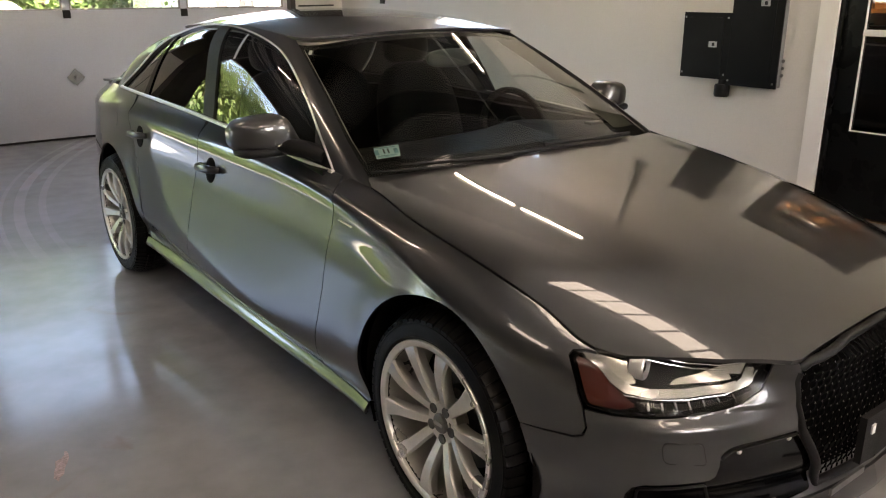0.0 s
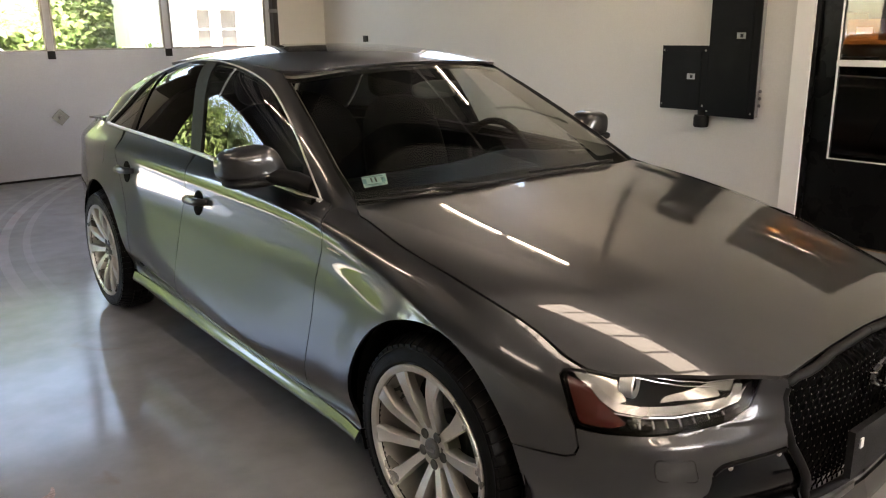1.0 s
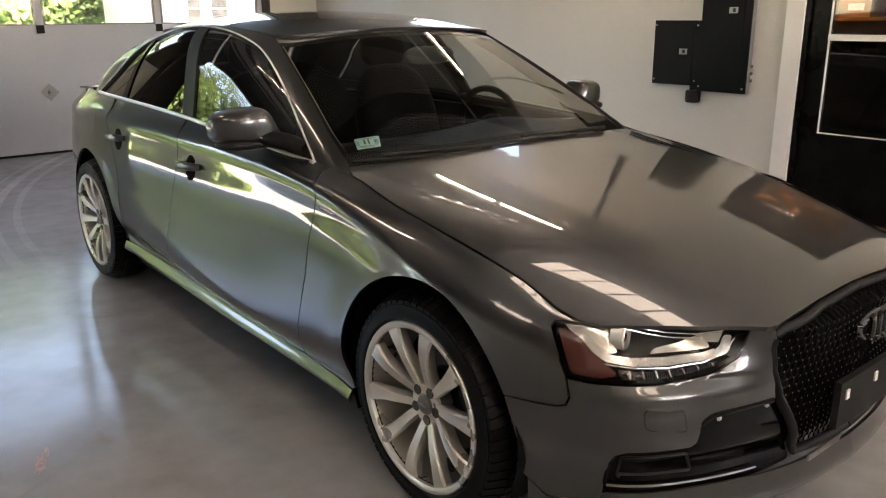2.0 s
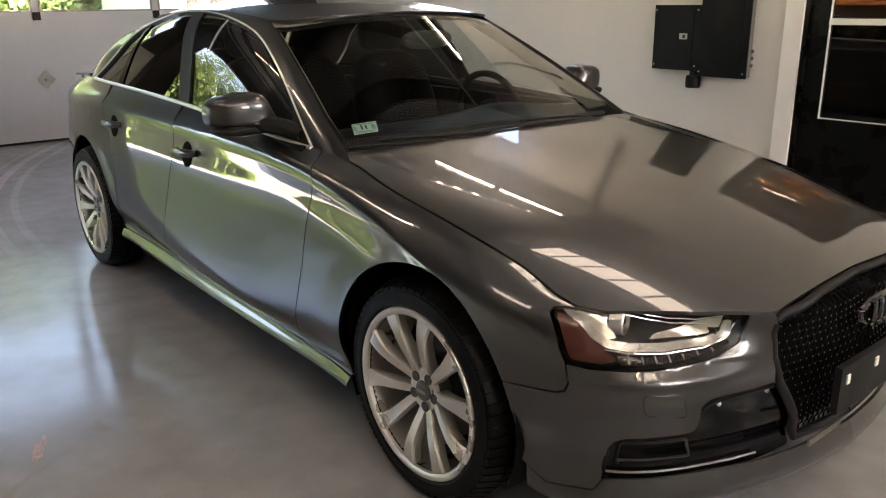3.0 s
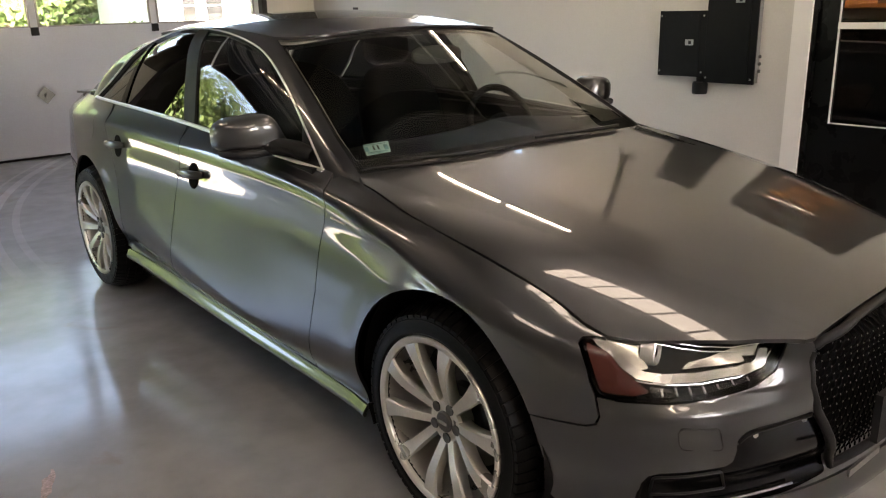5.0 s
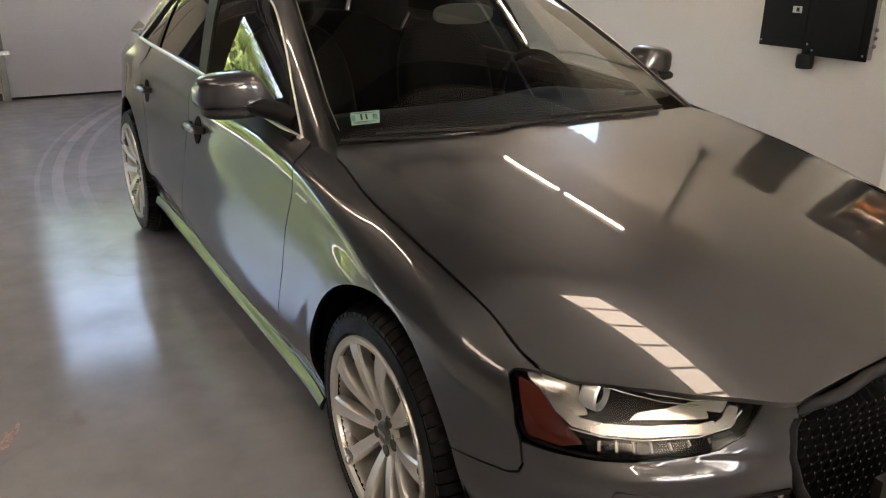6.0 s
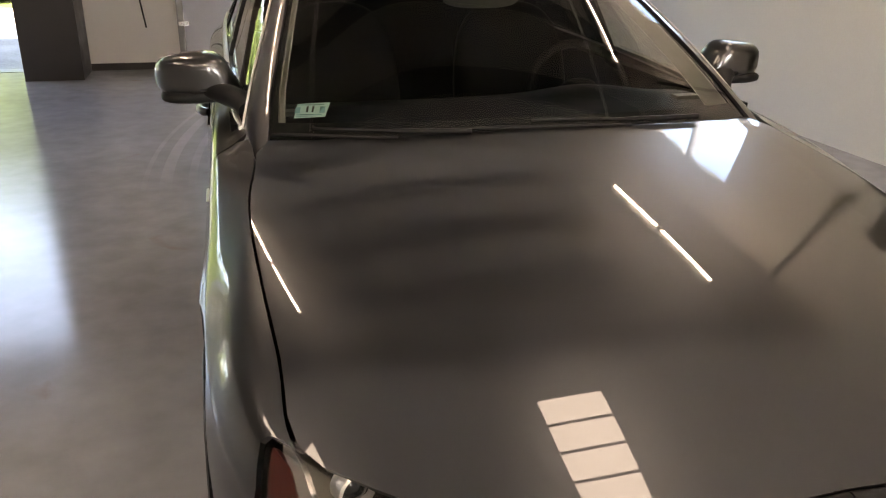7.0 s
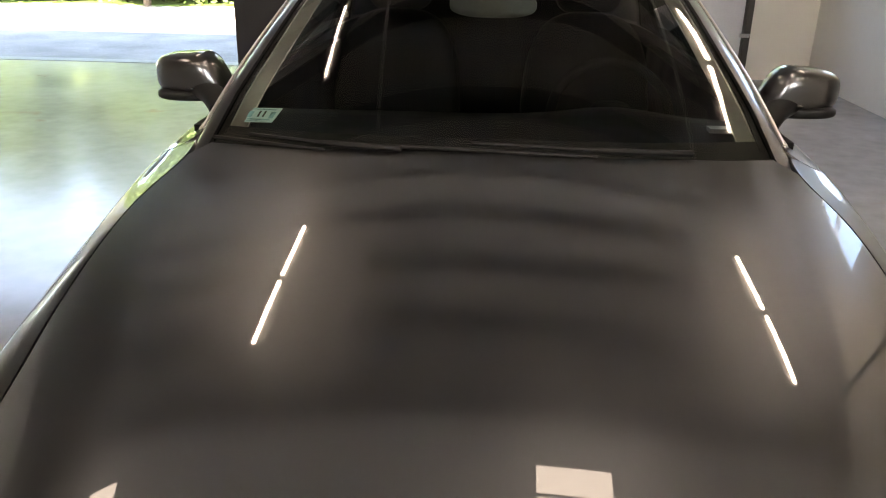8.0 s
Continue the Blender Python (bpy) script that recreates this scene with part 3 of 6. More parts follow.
def skin_mesh(name, outline, fn, mat, step=(0.03, 0.02), depth=0.012, mirror=False, core=(0, 1.4, 0.5)):
    """A shell on the surface fn(u, v) within an outline, its rim turned in by depth, with true surface normals."""
    from mathutils.geometry import delaunay_2d_cdt
    if fn is side:
        a, z = np.array([q[0] for q in outline], float), np.array([q[1] for q in outline], float)
        v = np.where(z > LINE_Z[-1](a) - 0.0045, 0.8385, level(a, z))
        outline, fn = list(zip(a.tolist(), v.tolist())), flank
    k = step[0] / step[1]
    rim = dense([(p[0], p[1] * k) for p in outline], step[0] * 0.7)
    us, vs = [p[0] for p in rim], [p[1] for p in rim]
    gu, gv = np.meshgrid(np.arange(min(us), max(us), step[0]) + step[0] * 0.37, np.arange(min(vs), max(vs), step[0]) + step[0] * 0.41)
    grid = np.stack([gu.ravel(), gv.ravel()], 1)
    grid = grid[inside(rim, grid)]
    rp = np.array(rim)
    if len(grid):
        near = np.min(((grid[:, None, :] - rp[None]) ** 2).sum(2), axis=1)
        grid = grid[near > (0.35 * step[0]) ** 2]
    pts = [Vector(p) for p in rim] + [Vector(p) for p in grid]
    n = len(rim)
    vo, _, fo, orig, _, _ = delaunay_2d_cdt(pts, [(i, (i + 1) % n) for i in range(n)], [list(range(n))], 1, 1e-7)
    uv = np.array([(p.x, p.y / k) for p in vo])
    e = 0.0025
    co = fn(uv[:, 0], uv[:, 1])
    nr = np.cross(fn(uv[:, 0] + e, uv[:, 1]) - fn(uv[:, 0] - e, uv[:, 1]), fn(uv[:, 0], uv[:, 1] + e) - fn(uv[:, 0], uv[:, 1] - e))
    nr /= np.linalg.norm(nr, axis=1, keepdims=True) + 1e-12
    flip = np.sign((nr * (co - np.array(core))).sum(1).sum())
    nr *= flip
    faces = []
    for f in fo:
        p = co[list(f)]
        g = np.cross(p[1] - p[0], p[2] - p[0]) @ nr[f[0]]
        faces.append(list(f) if g > 0 else list(f)[::-1])
    count = {}
    for f in faces:
        for a, b in zip(f, f[1:] + f[:1]):
            count[(a, b)] = count.get((a, b), 0) + 1
    edges = [ab for ab in count if (ab[1], ab[0]) not in count]
    m = len(co)
    idx = {}
    extra, en = [], []
    for a, b in edges:
        for q in (a, b):
            if q not in idx:
                idx[q] = m + len(extra)
                extra += [co[q], co[q] - nr[q] * depth]
                en += [None, None]
    quads = [[idx[a], idx[a] + 1, idx[b] + 1, idx[b]] for a, b in edges]
    allco = np.concatenate([co, np.array(extra)]) if extra else co
    if mirror:
        allco, nr = allco * (-1, 1, 1), nr * (-1, 1, 1)
        faces, quads = [f[::-1] for f in faces], [q[::-1] for q in quads]
    me = bpy.data.meshes.new(name)
    me.from_pydata(allco.tolist(), [], faces + quads)
    me.polygons.foreach_set("use_smooth", [True] * len(me.polygons))
    me.update()
    loops = []
    for f in faces:
        loops += [nr[i] for i in f]
    for p in me.polygons[len(faces):]:
        loops += [tuple(p.normal)] * 4
    me.normals_split_custom_set([tuple(q) for q in loops])
    me.materials.append(mat)
    return me


def skin(name, outline, fn, mat, parent, label="", both=False, **kw):
    obs = []
    for mir in ((False, True) if both else (False,)):
        ob = new(name, skin_mesh(name, outline, fn, mat, mirror=mir, **kw))
        ob.parent = parent
        obs.append(tagged(ob, label))
    return obs


def arch(cy, r, a0, a1, cz=0.335, n=28):
    return [(cy + r * math.cos(radians(a0 + (a1 - a0) * i / n)), cz + r * math.sin(radians(a0 + (a1 - a0) * i / n))) for i in range(n + 1)]


def top_line(a0, a1, n, drop=0.003):
    return [(a0 + (a1 - a0) * i / n, float(LINE_Z[-1](a0 + (a1 - a0) * i / n)) - drop) for i in range(n + 1)]


def inset(fn, d):
    return lambda u, v: fn(u, v, d)


car = thing("car", "dark grey metallic four-door saloon parked on the workshop floor", "car")
GAP = 0.0045
FRONT_ARCH = arch(0.0, 0.362, -14, 155.3)
GAP_A = [(0.612, 0.885), (0.56, 0.855), (0.534, 0.829), (0.533, 0.78), (0.545, 0.716), (0.560, 0.64), (0.577, 0.558), (0.605, 0.46), (0.637, 0.373), (0.678, 0.256)]
GAP_B = [(1.665, 0.963), (1.655, 0.908), (1.622, 0.855), (1.620, 0.80), (1.645, 0.71), (1.691, 0.608), (1.735, 0.50), (1.778, 0.40), (1.815, 0.285)]
GAP_C = [(2.56, 0.985), (2.51, 0.90), (2.45, 0.81), (2.388, 0.735), (2.354, 0.66), (2.350, 0.60), (2.360, 0.48), (2.378, 0.39), (2.398, 0.30)]


def shifted(pts, d):
    return [(p[0] + d, p[1]) for p in pts]


skin("fender", top_line(-0.487, 0.60, 24) + GAP_A + [(0.67, 0.243), (0.362, 0.240)] + FRONT_ARCH + [(-0.40, 0.4885), (-0.46, 0.4895), (-0.482, 0.497), (-0.490, 0.515), (-0.478, 0.560), (-0.456, 0.611), (-0.424, 0.664), (-0.43, 0.674)],
     side, PAINT, car, both=True, step=(0.022, 0.016))
skin("front_door", shifted(GAP_A, GAP)[::-1] + top_line(0.64, 1.63, 16, 0.004) + shifted(GAP_B, -GAP / 2)[1:] + [(1.80, 0.272), (0.70, 0.250)], side, PAINT, car, both=True, step=(0.025, 0.02))
skin("rear_door", shifted(GAP_B, GAP / 2)[::-1] + top_line(1.70, 2.53, 12, 0.004) + GAP_C[1:] + [(2.39, 0.292), (1.84, 0.276)], side, PAINT, car, both=True, step=(0.025, 0.02))
skin("rear_quarter", shifted(GAP_C, GAP)[::-1] + top_line(2.59, 3.62, 14, 0.004) + [(3.62, 0.58), (3.23, 0.52)] + arch(2.808, 0.372, 29, 183, 0.335)[0:] + [(2.425, 0.30)], side, PAINT, car, both=True)
skin("rear_bumper", [(3.235, 0.515), (3.62, 0.575), (4.365, 0.62), (4.365, 0.30), (3.2, 0.245)] + arch(2.808, 0.372, -10, 28, 0.335, 8), side, PAINT, car, both=True)
skin("tailgate", [(3.625, 0.582), (4.365, 0.625), (4.365, 0.955), (3.625, 0.972)], side, PAINT, car, both=True)
SKIRT = [(0.362, 0.234)] + [(a, 0.236 + (a - 0.45) * 0.0258) for a in (0.6, 1.0, 1.4, 1.8, 2.2)] + [(2.42, 0.287), (2.44, 0.24), (2.40, 0.205), (2.2, 0.20), (1.3, 0.186), (0.45, 0.173), (0.372, 0.19)]
skin("side_skirt", SKIRT, side, PAINT, car, both=True, step=(0.03, 0.010))
def bumper(u, v, inset=0.0):
    """The front corner's skin with its fold under the lamp and the hollow over the air intake."""
    u, v = np.atleast_1d(np.asarray(u, float)), np.atleast_1d(np.asarray(v, float))
    w = np.clip((-0.50 - u) / 0.12, 0, 1)
    w = w * w * (3 - 2 * w)
    fold = 0.0075 * np.clip((v - 0.527) / 0.03, 0, 1) * np.clip((u + 0.96) / 0.08, 0, 1)
    p = side(u, v)
    return p + (side(u, v, 0.01) - p) * 100 * (inset + w * (fold + 0.010 * np.exp(-(((v - 0.470) / 0.036) ** 2))))[:, None]


skin("front_bumper", [(-0.335, 0.4845)] + [(-0.40, 0.4845), (-0.465, 0.4855), (-0.487, 0.494), (-0.4945, 0.515), (-0.484, 0.556), (-0.541, 0.551), (-0.629, 0.548), (-0.70, 0.549), (-0.77, 0.554), (-0.83, 0.561), (-0.871, 0.569), (-0.918, 0.594), (-0.936, 0.625), (-0.945, 0.655)]
     + [(-1.0, 0.656), (-1.005, 0.64), (-0.994, 0.609), (-0.998, 0.552), (-1.028, 0.475), (-0.87, 0.467), (-0.838, 0.462), (-0.820, 0.448), (-0.805, 0.404), (-0.79, 0.395), (-0.72, 0.392), (-0.63, 0.387), (-0.604, 0.376), (-0.590, 0.352), (-0.577, 0.262), (-0.56, 0.238), (-0.44, 0.235), (-0.372, 0.27)] + arch(0.0, 0.362, 191, 156, n=8)[1:],
     bumper, PAINT, car, both=True, step=(0.022, 0.008))
skin("front_lip", [(-0.385, 0.262), (-0.44, 0.230), (-0.56, 0.233), (-0.585, 0.262), (-0.85, 0.266), (-1.01, 0.262), (-1.16, 0.262), (-1.41, 0.262), (-1.41, 0.168), (-0.6, 0.168), (-0.46, 0.182), (-0.395, 0.215)], side, PAINT, car, both=True, step=(0.03, 0.012))


def shut_edge(off):
    return [(float(p[0]) + off, float(p[1])) for p in side(np.linspace(-0.487, 0.50, 16), LINE_Z[-1](np.linspace(-0.487, 0.50, 16)))]


HALF = [(0, -0.742), (-0.2, -0.747), (-0.40, -0.752), (-0.425, -0.744), (-0.46, -0.718), (-0.552, -0.648), (-0.638, -0.563), (-0.70, -0.495)] + shut_edge(GAP) + [(-0.70, 0.571), (-0.58, 0.521), (-0.42, 0.474), (-0.28, 0.452), (-0.14, 0.441), (0, 0.437)]
skin("bonnet", HALF + [(-x, y) for x, y in HALF[-2:0:-1]], hood, PAINT, car, step=(0.013, 0.013), core=(0, 0, 0.2))
# roof and pillars
RIMS = [(float(TOP[0](p)), float(TOP[1](p))) for p in np.linspace(-8.99, 8.99, 120)]
skin("roof", RIMS, roof, PAINT, car, step=(0.04, 0.04), core=(0, 1.8, 0.5))
GLASS_FRONT = [(-4.93, 0.955), (-4.24, 0.930), (-3.51, 0.862), (-3.16, 0.745), (-3.03, 0.50), (-3.055, 0.26), (-3.09, 0.07), (-3.13, -0.012), (-3.8, -0.014), (-5.0, -0.008)]
GLASS_REAR = [(-7.0, -0.008), (-6.86, 0.30), (-6.79, 0.58), (-6.62, 0.78), (-6.3, 0.905), (-5.9, 0.955), (-5.2, 0.962), (-5.1, -0.008)]
skin("pillar_trim", [(-2.50, 1.0), (-2.44, 0.8), (-2.37, 0.55), (-2.345, 0.22), (-2.24, 0.0), (-2.22, -0.13), (-2.9, -0.13), (-3.10, -0.05), (-3.115, -0.008), (-3.075, 0.07), (-3.035, 0.26), (-3.008, 0.50), (-3.13, 0.757), (-3.50, 0.883), (-4.24, 0.95), (-5.14, 0.98), (-5.9, 0.975), (-6.31, 0.925),
     (-6.66, 0.795), (-6.83, 0.585), (-6.90, 0.30), (-7.04, -0.01), (-7.4, -0.02), (-8.2, 0.0), (-8.2, 1.0), (-7.0, 1.0), (-6.0, 1.0), (-5.0, 1.0), (-4.0, 1.0), (-3.0, 1.0)], cabin, PAINT, car, "grey painted roof rail and pillars", both=True, step=(0.05, 0.025), depth=0.02)
skin("windscreen", [(p, 0.965) for p in np.linspace(-2.48, 2.48, 24)] + [(2.42, 0.8), (2.36, 0.5), (2.33, 0.22), (2.23, 0.0)] + [(p, -0.03) for p in np.linspace(2.1, -2.1, 20)] + [(-2.23, 0.0), (-2.33, 0.22), (-2.36, 0.5), (-2.42, 0.8)], inset(cabin, 0.008), SCREEN, car, "clear windscreen glass with dark lower band", step=(0.1, 0.04), depth=0.004)
skin("rear_window", [(p, 0.97) for p in np.linspace(-8.25, -8.99, 8)] + [(p, 0.03) for p in np.linspace(-8.99, -8.25, 8)], inset(cabin, 0.006), TINTED, car, both=True, step=(0.1, 0.04), depth=0.004)
skin("front_side_glass", GLASS_FRONT, inset(cabin, 0.012), LIGHT_GLASS, car, "lightly tinted front side glass", both=True, step=(0.1, 0.04), depth=0.003)
skin("rear_side_glass", GLASS_REAR, inset(cabin, 0.012), TINTED, car, "dark tinted rear side glass", both=True, step=(0.1, 0.04), depth=0.003)

# ---------------------------------------------------------------- wheels


def wheel(y, sgn, parent):
    """A ten-spoke alloy wheel on its tyre; local x points outwards."""
    at = Matrix.Translation((0.768 * sgn, y, 0.324)) @ Matrix.Diagonal((sgn, 1, 1, 1))
    rim = lathe([(0.214, -0.09), (0.220, 0.03), (0.2255, 0.106), (0.2275, 0.1135), (0.232, 0.1165), (0.240, 0.1180), (0.2455, 0.1178), (0.2480, 0.113), (0.246, 0.100), (0.236, 0.09), (0.232, -0.11), (0.215, -0.11)], 72, at, closed=True)
    w = part("wheel", rim, ALLOY, parent, "silver ten-spoke alloy wheel", smooth=True)
    spoke = bmesh.new()
    for k in range(10):
        mid, sd = 28 + 72 * (k // 2), 1 if k % 2 else -1
        rows = []
        for i in range(11):
            u = i / 10
            r = 0.044 + 0.196 * u
            turn = at @ Matrix.Rotation(radians(mid + sd * (12.0 + 5.0 * min(1, u * 1.6))), 4, "X")
            half = 0.0135 + 0.007 * u + 0.012 * u**4
            x = 0.078 + 0.034 * math.sin(u * 2.0) + 0.003 * u
            dep = 0.042 - 0.012 * u
            sweep = -sd * 0.006 * math.sin(u * math.pi)
            prof = [(x - dep, -half * 0.8), (x - 0.007, -half), (x - 0.0005, -half * 0.80), (x - 0.002, 0), (x - 0.0005, half * 0.80), (x - 0.007, half), (x - dep, half * 0.8)]
            rows.append([spoke.verts.new(turn @ Vector((a, b + sweep, r))) for a, b in prof])
        for ra, rb in zip(rows, rows[1:]):
            for i in range(7):
                spoke.faces.new((ra[i], ra[(i + 1) % 7], rb[(i + 1) % 7], rb[i]))
        spoke.faces.new(rows[0])
        spoke.faces.new(rows[-1])
    bmesh.ops.recalc_face_normals(spoke, faces=spoke.faces)
    part("spokes", spoke, ALLOY, w, smooth=True)
    part("hub", lathe([(0.0, 0.03), (0.062, 0.03), (0.064, 0.072), (0.058, 0.080), (0.03, 0.080), (0.0, 0.080)], 40, at), ALLOY, w, smooth=True)
    part("hub_cap", lathe([(0.0, 0.075), (0.030, 0.075), (0.030, 0.084), (0.026, 0.088), (0.0, 0.089)], 32, at), STEEL, w, "grey round hub cap", smooth=True)
    part("emblem", box((0.089, -0.019, -0.0055), (0.0905, 0.019, 0.0055), at), CHROME, w)
    for k in range(5):
        a = 2 * math.pi * k / 5 + radians(46)
        part("bolt_well", lathe([(0.0, 0.078), (0.013, 0.078), (0.0155, 0.0825), (0.0145, 0.084), (0.0, 0.0818)], 16, at @ Matrix.Translation((0, 0.047 * math.cos(a), 0.047 * math.sin(a)))), HOUSING, w, "dark wheel bolt", smooth=True)
    part("brake_disc", lathe([(0.0, -0.02), (0.155, -0.02), (0.157, -0.004), (0.09, -0.003), (0.085, 0.02), (0.0, 0.02)], 48, at), DISC, w, "dull steel brake disc", smooth=True)
    # black disc added so that the gaps between spokes look shaded
    part("dust_shield", lathe([(0.0, -0.03), (0.206, -0.03), (0.206, -0.022), (0.0, -0.022)], 48, at), DEEP, w, "black dust shield")
    part("caliper", box((-0.035, -0.175, -0.02), (0.045, -0.105, 0.10), at), BLACK, w, bevel=0.01)
    prof = [(0.225, -0.105), (0.240, -0.110), (0.265, -0.116), (0.285, -0.114), (0.298, -0.107), (0.3105, -0.088), (0.3155, -0.06), (0.3165, 0), (0.3155, 0.06), (0.3105, 0.088), (0.298, 0.107), (0.294, 0.1095), (0.291, 0.1125), (0.287, 0.1115), (0.270, 0.1165), (0.256, 0.1155), (0.2535, 0.113), (0.244, 0.1105), (0.225, 0.104)]
    t = part("tyre", lathe(prof, 96, at, closed=True), RUBBER, w, "black low-profile tyre", smooth=True)
    tread = bmesh.new()
    for k in range(64):
        for row, (x0, x1, sk) in enumerate(((0.060, 0.110, 1), (0.022, 0.054, -1), (-0.016, 0.016, 1), (-0.054, -0.022, -1), (-0.110, -0.060, 1))):
            a0 = 2 * math.pi * (k + (0.5 if row % 2 else 0)) / 64
            vs = []
            for x, d in ((x0, 0), (x1, 0.022 * sk)):
                for da in (0.008, 2 * math.pi / 64 - 0.010):
                    for lift in (0, 1):
                        edge = abs(x)
                        r0 = 0.3255 - (0.0 if edge < 0.06 else (edge - 0.06) ** 2 * 9.0)
                        r = r0 - 0.010 + lift * 0.0105
                        a = a0 + da + d
                        vs.append(tread.verts.new(at @ Vector((x, r * math.cos(a), r * math.sin(a)))))
            for f in ((0, 2, 3, 1), (4, 5, 7, 6), (0, 1, 5, 4), (2, 6, 7, 3), (1, 3, 7, 5)):
                tread.faces.new([vs[i] for i in f])
    bmesh.ops.recalc_face_normals(tread, faces=tread.faces)
    part("tread", tread, RUBBER, w)
    return w


for wy in (0.0, 2.808):
    for s in (-1, 1):
        wheel(wy, s, car)
# wheel housings and underside
for wy, r in ((0.0, 0.370), (2.808, 0.380)):
    for s in (-1, 1):
        m = Matrix.Translation((0, wy, 0.335)) @ Matrix.Diagonal((s, 1, 1, 1))
        bm = bmesh.new()
        arcs = []
        for x in (0.855, 0.5):
            arcs.append([bm.verts.new(m @ Vector((x, r * math.cos(radians(a)), r * math.sin(radians(a))))) for a in range(-25, 206, 10)])
        for i in range(len(arcs[0]) - 1):
            bm.faces.new((arcs[0][i], arcs[0][i + 1], arcs[1][i + 1], arcs[1][i]))
        bm.faces.new(arcs[1])
        part("wheel_housing", bm, DEEP, car, smooth=True)
under = bmesh.new()
add_box(under, (-0.60, -0.60, 0.19), (0.60, -0.42, 0.40))
add_box(under, (-0.50, -0.50, 0.15), (0.50, 3.5, 0.42))
add_box(under, (-0.80, 0.42, 0.17), (0.80, 2.38, 0.30))
add_box(under, (-0.66, 3.2, 0.24), (0.66, 3.68, 0.55))
part("underbody", under, DEEP, car)
# dark inner shell that closes the gaps between the panels
skin("inner_shell", [(-0.46, 0.60), (-0.40, 0.655)] + top_line(-0.38, 3.55, 60, 0.02) + [(3.55, 0.40), (3.21, 0.42)] + arch(2.808, 0.40, 12, 178, 0.335) + [(2.40, 0.26), (0.40, 0.22)] + arch(0.0, 0.40, 0, 165, 0.335) + [(-0.44, 0.47)], inset(side, 0.022), DEEP, car, both=True, step=(0.06, 0.04), depth=0.002)
part("engine_bay_cover", boxes(((-0.62, -0.40, 0.45), (0.62, 0.42, 0.64)), ((-0.5, -0.66, 0.3), (0.5, -0.4, 0.62))), DEEP, car)
skin("boot_lid", [(x, y) for x, y in [(-0.70, 3.15), (0.70, 3.15), (0.70, 3.40), (0.5, 3.50), (0.0, 3.54), (-0.5, 3.50), (-0.70, 3.40)]], lambda x, y: np.stack([x, y, 1.008 - 0.10 * (y - 3.1) ** 2 - 0.03 * x**2], 1), PAINT, car, core=(0, 3.3, 0.2), step=(0.06, 0.06))
lip = bmesh.new()
rowsl = []
for s in np.linspace(-1, 1, 25):
    yy, zz = 3.53 - 0.12 * s * s, 0.985
    rowsl.append([lip.verts.new((0.62 * s, yy - 0.10, zz + 0.008)), lip.verts.new((0.62 * s, yy, zz - 0.012 + 0.062 * (1 - s**12))), lip.verts.new((0.62 * s, yy + 0.02, zz - 0.018 + 0.058 * (1 - s**12))), lip.verts.new((0.62 * s, yy - 0.01, zz - 0.02))])
for ra, rb in zip(rowsl, rowsl[1:]):
    for i in range(4):
        lip.faces.new((ra[i], ra[(i + 1) % 4], rb[(i + 1) % 4], rb[i]))
bmesh.ops.recalc_face_normals(lip, faces=lip.faces)
part("boot_spoiler", lip, BLACK, car, "black lip spoiler", smooth=True)


# ---------------------------------------------------------------- trim along the cabin
def on(fn, pts, off=0.0):
    u, v = np.array([p[0] for p in pts], float), np.array([p[1] for p in pts], float)
    return [Vector(q) for q in fn(u, v, off)]


def flip(pts, s):
    return [Vector((p.x * -s, p.y, p.z)) for p in pts]


def fine(pts, n=6):
    out = []
    for a, b in zip(pts, pts[1:]):
        out += [(a[0] + (b[0] - a[0]) * i / n, a[1] + (b[1] - a[1]) * i / n) for i in range(n)]
    return out + [pts[-1]]


TRIM_TOP = [(-7.02, -0.008), (-6.88, 0.30), (-6.81, 0.58), (-6.64, 0.787), (-6.305, 0.915), (-5.9, 0.966), (-5.14, 0.972), (-4.24, 0.941), (-3.505, 0.873), (-3.145, 0.751), (-3.018, 0.50), (-3.045, 0.26), (-3.083, 0.07), (-3.12, -0.012)]
TRIM_RUN = np.linspace(0, len(TRIM_TOP) - 1, 100)
TRIM_LINE = list(zip(*(curve({i: p[c] for i, p in enumerate(TRIM_TOP)})(TRIM_RUN) for c in (0, 1))))
TRIM_BASE = [(-3.12, -0.012), (-3.6, -0.016), (-4.3, -0.016), (-5.0, -0.012), (-5.6, -0.012), (-6.3, -0.012), (-7.02, -0.010)]
for s in (-1, 1):
    part("window_trim", tube(flip(on(cabin, TRIM_LINE, -0.004), -s), 0.0038, 8), SATIN, car, "thin bright metal window surround", smooth=True)
    part("belt_trim", tube(flip(on(cabin, fine(TRIM_BASE), -0.004), -s), 0.0085, 8), SATIN, car, "thin bright metal belt moulding", smooth=True)
skin("middle_pillar", [(-5.24, 0.968), (-4.90, 0.955), (-4.94, 0.5), (-4.985, -0.006), (-5.14, -0.006), (-5.17, 0.5)], inset(cabin, 0.004), BLACK, car, "black middle pillar", both=True, step=(0.06, 0.05), depth=0.01)
skin("glass_divider", [(-6.54, 0.80), (-6.45, 0.84), (-6.33, 0.4), (-6.20, -0.006), (-6.31, -0.006), (-6.42, 0.4)], inset(cabin, 0.006), GLOSS_BLACK, car, both=True, step=(0.06, 0.05), depth=0.008)
skin("mirror_triangle", [(-3.13, -0.01), (-3.09, 0.08), (-3.055, 0.32), (-3.30, 0.14), (-3.46, -0.01)], inset(cabin, 0.005), BLACK, car, both=True, step=(0.05, 0.04), depth=0.01)
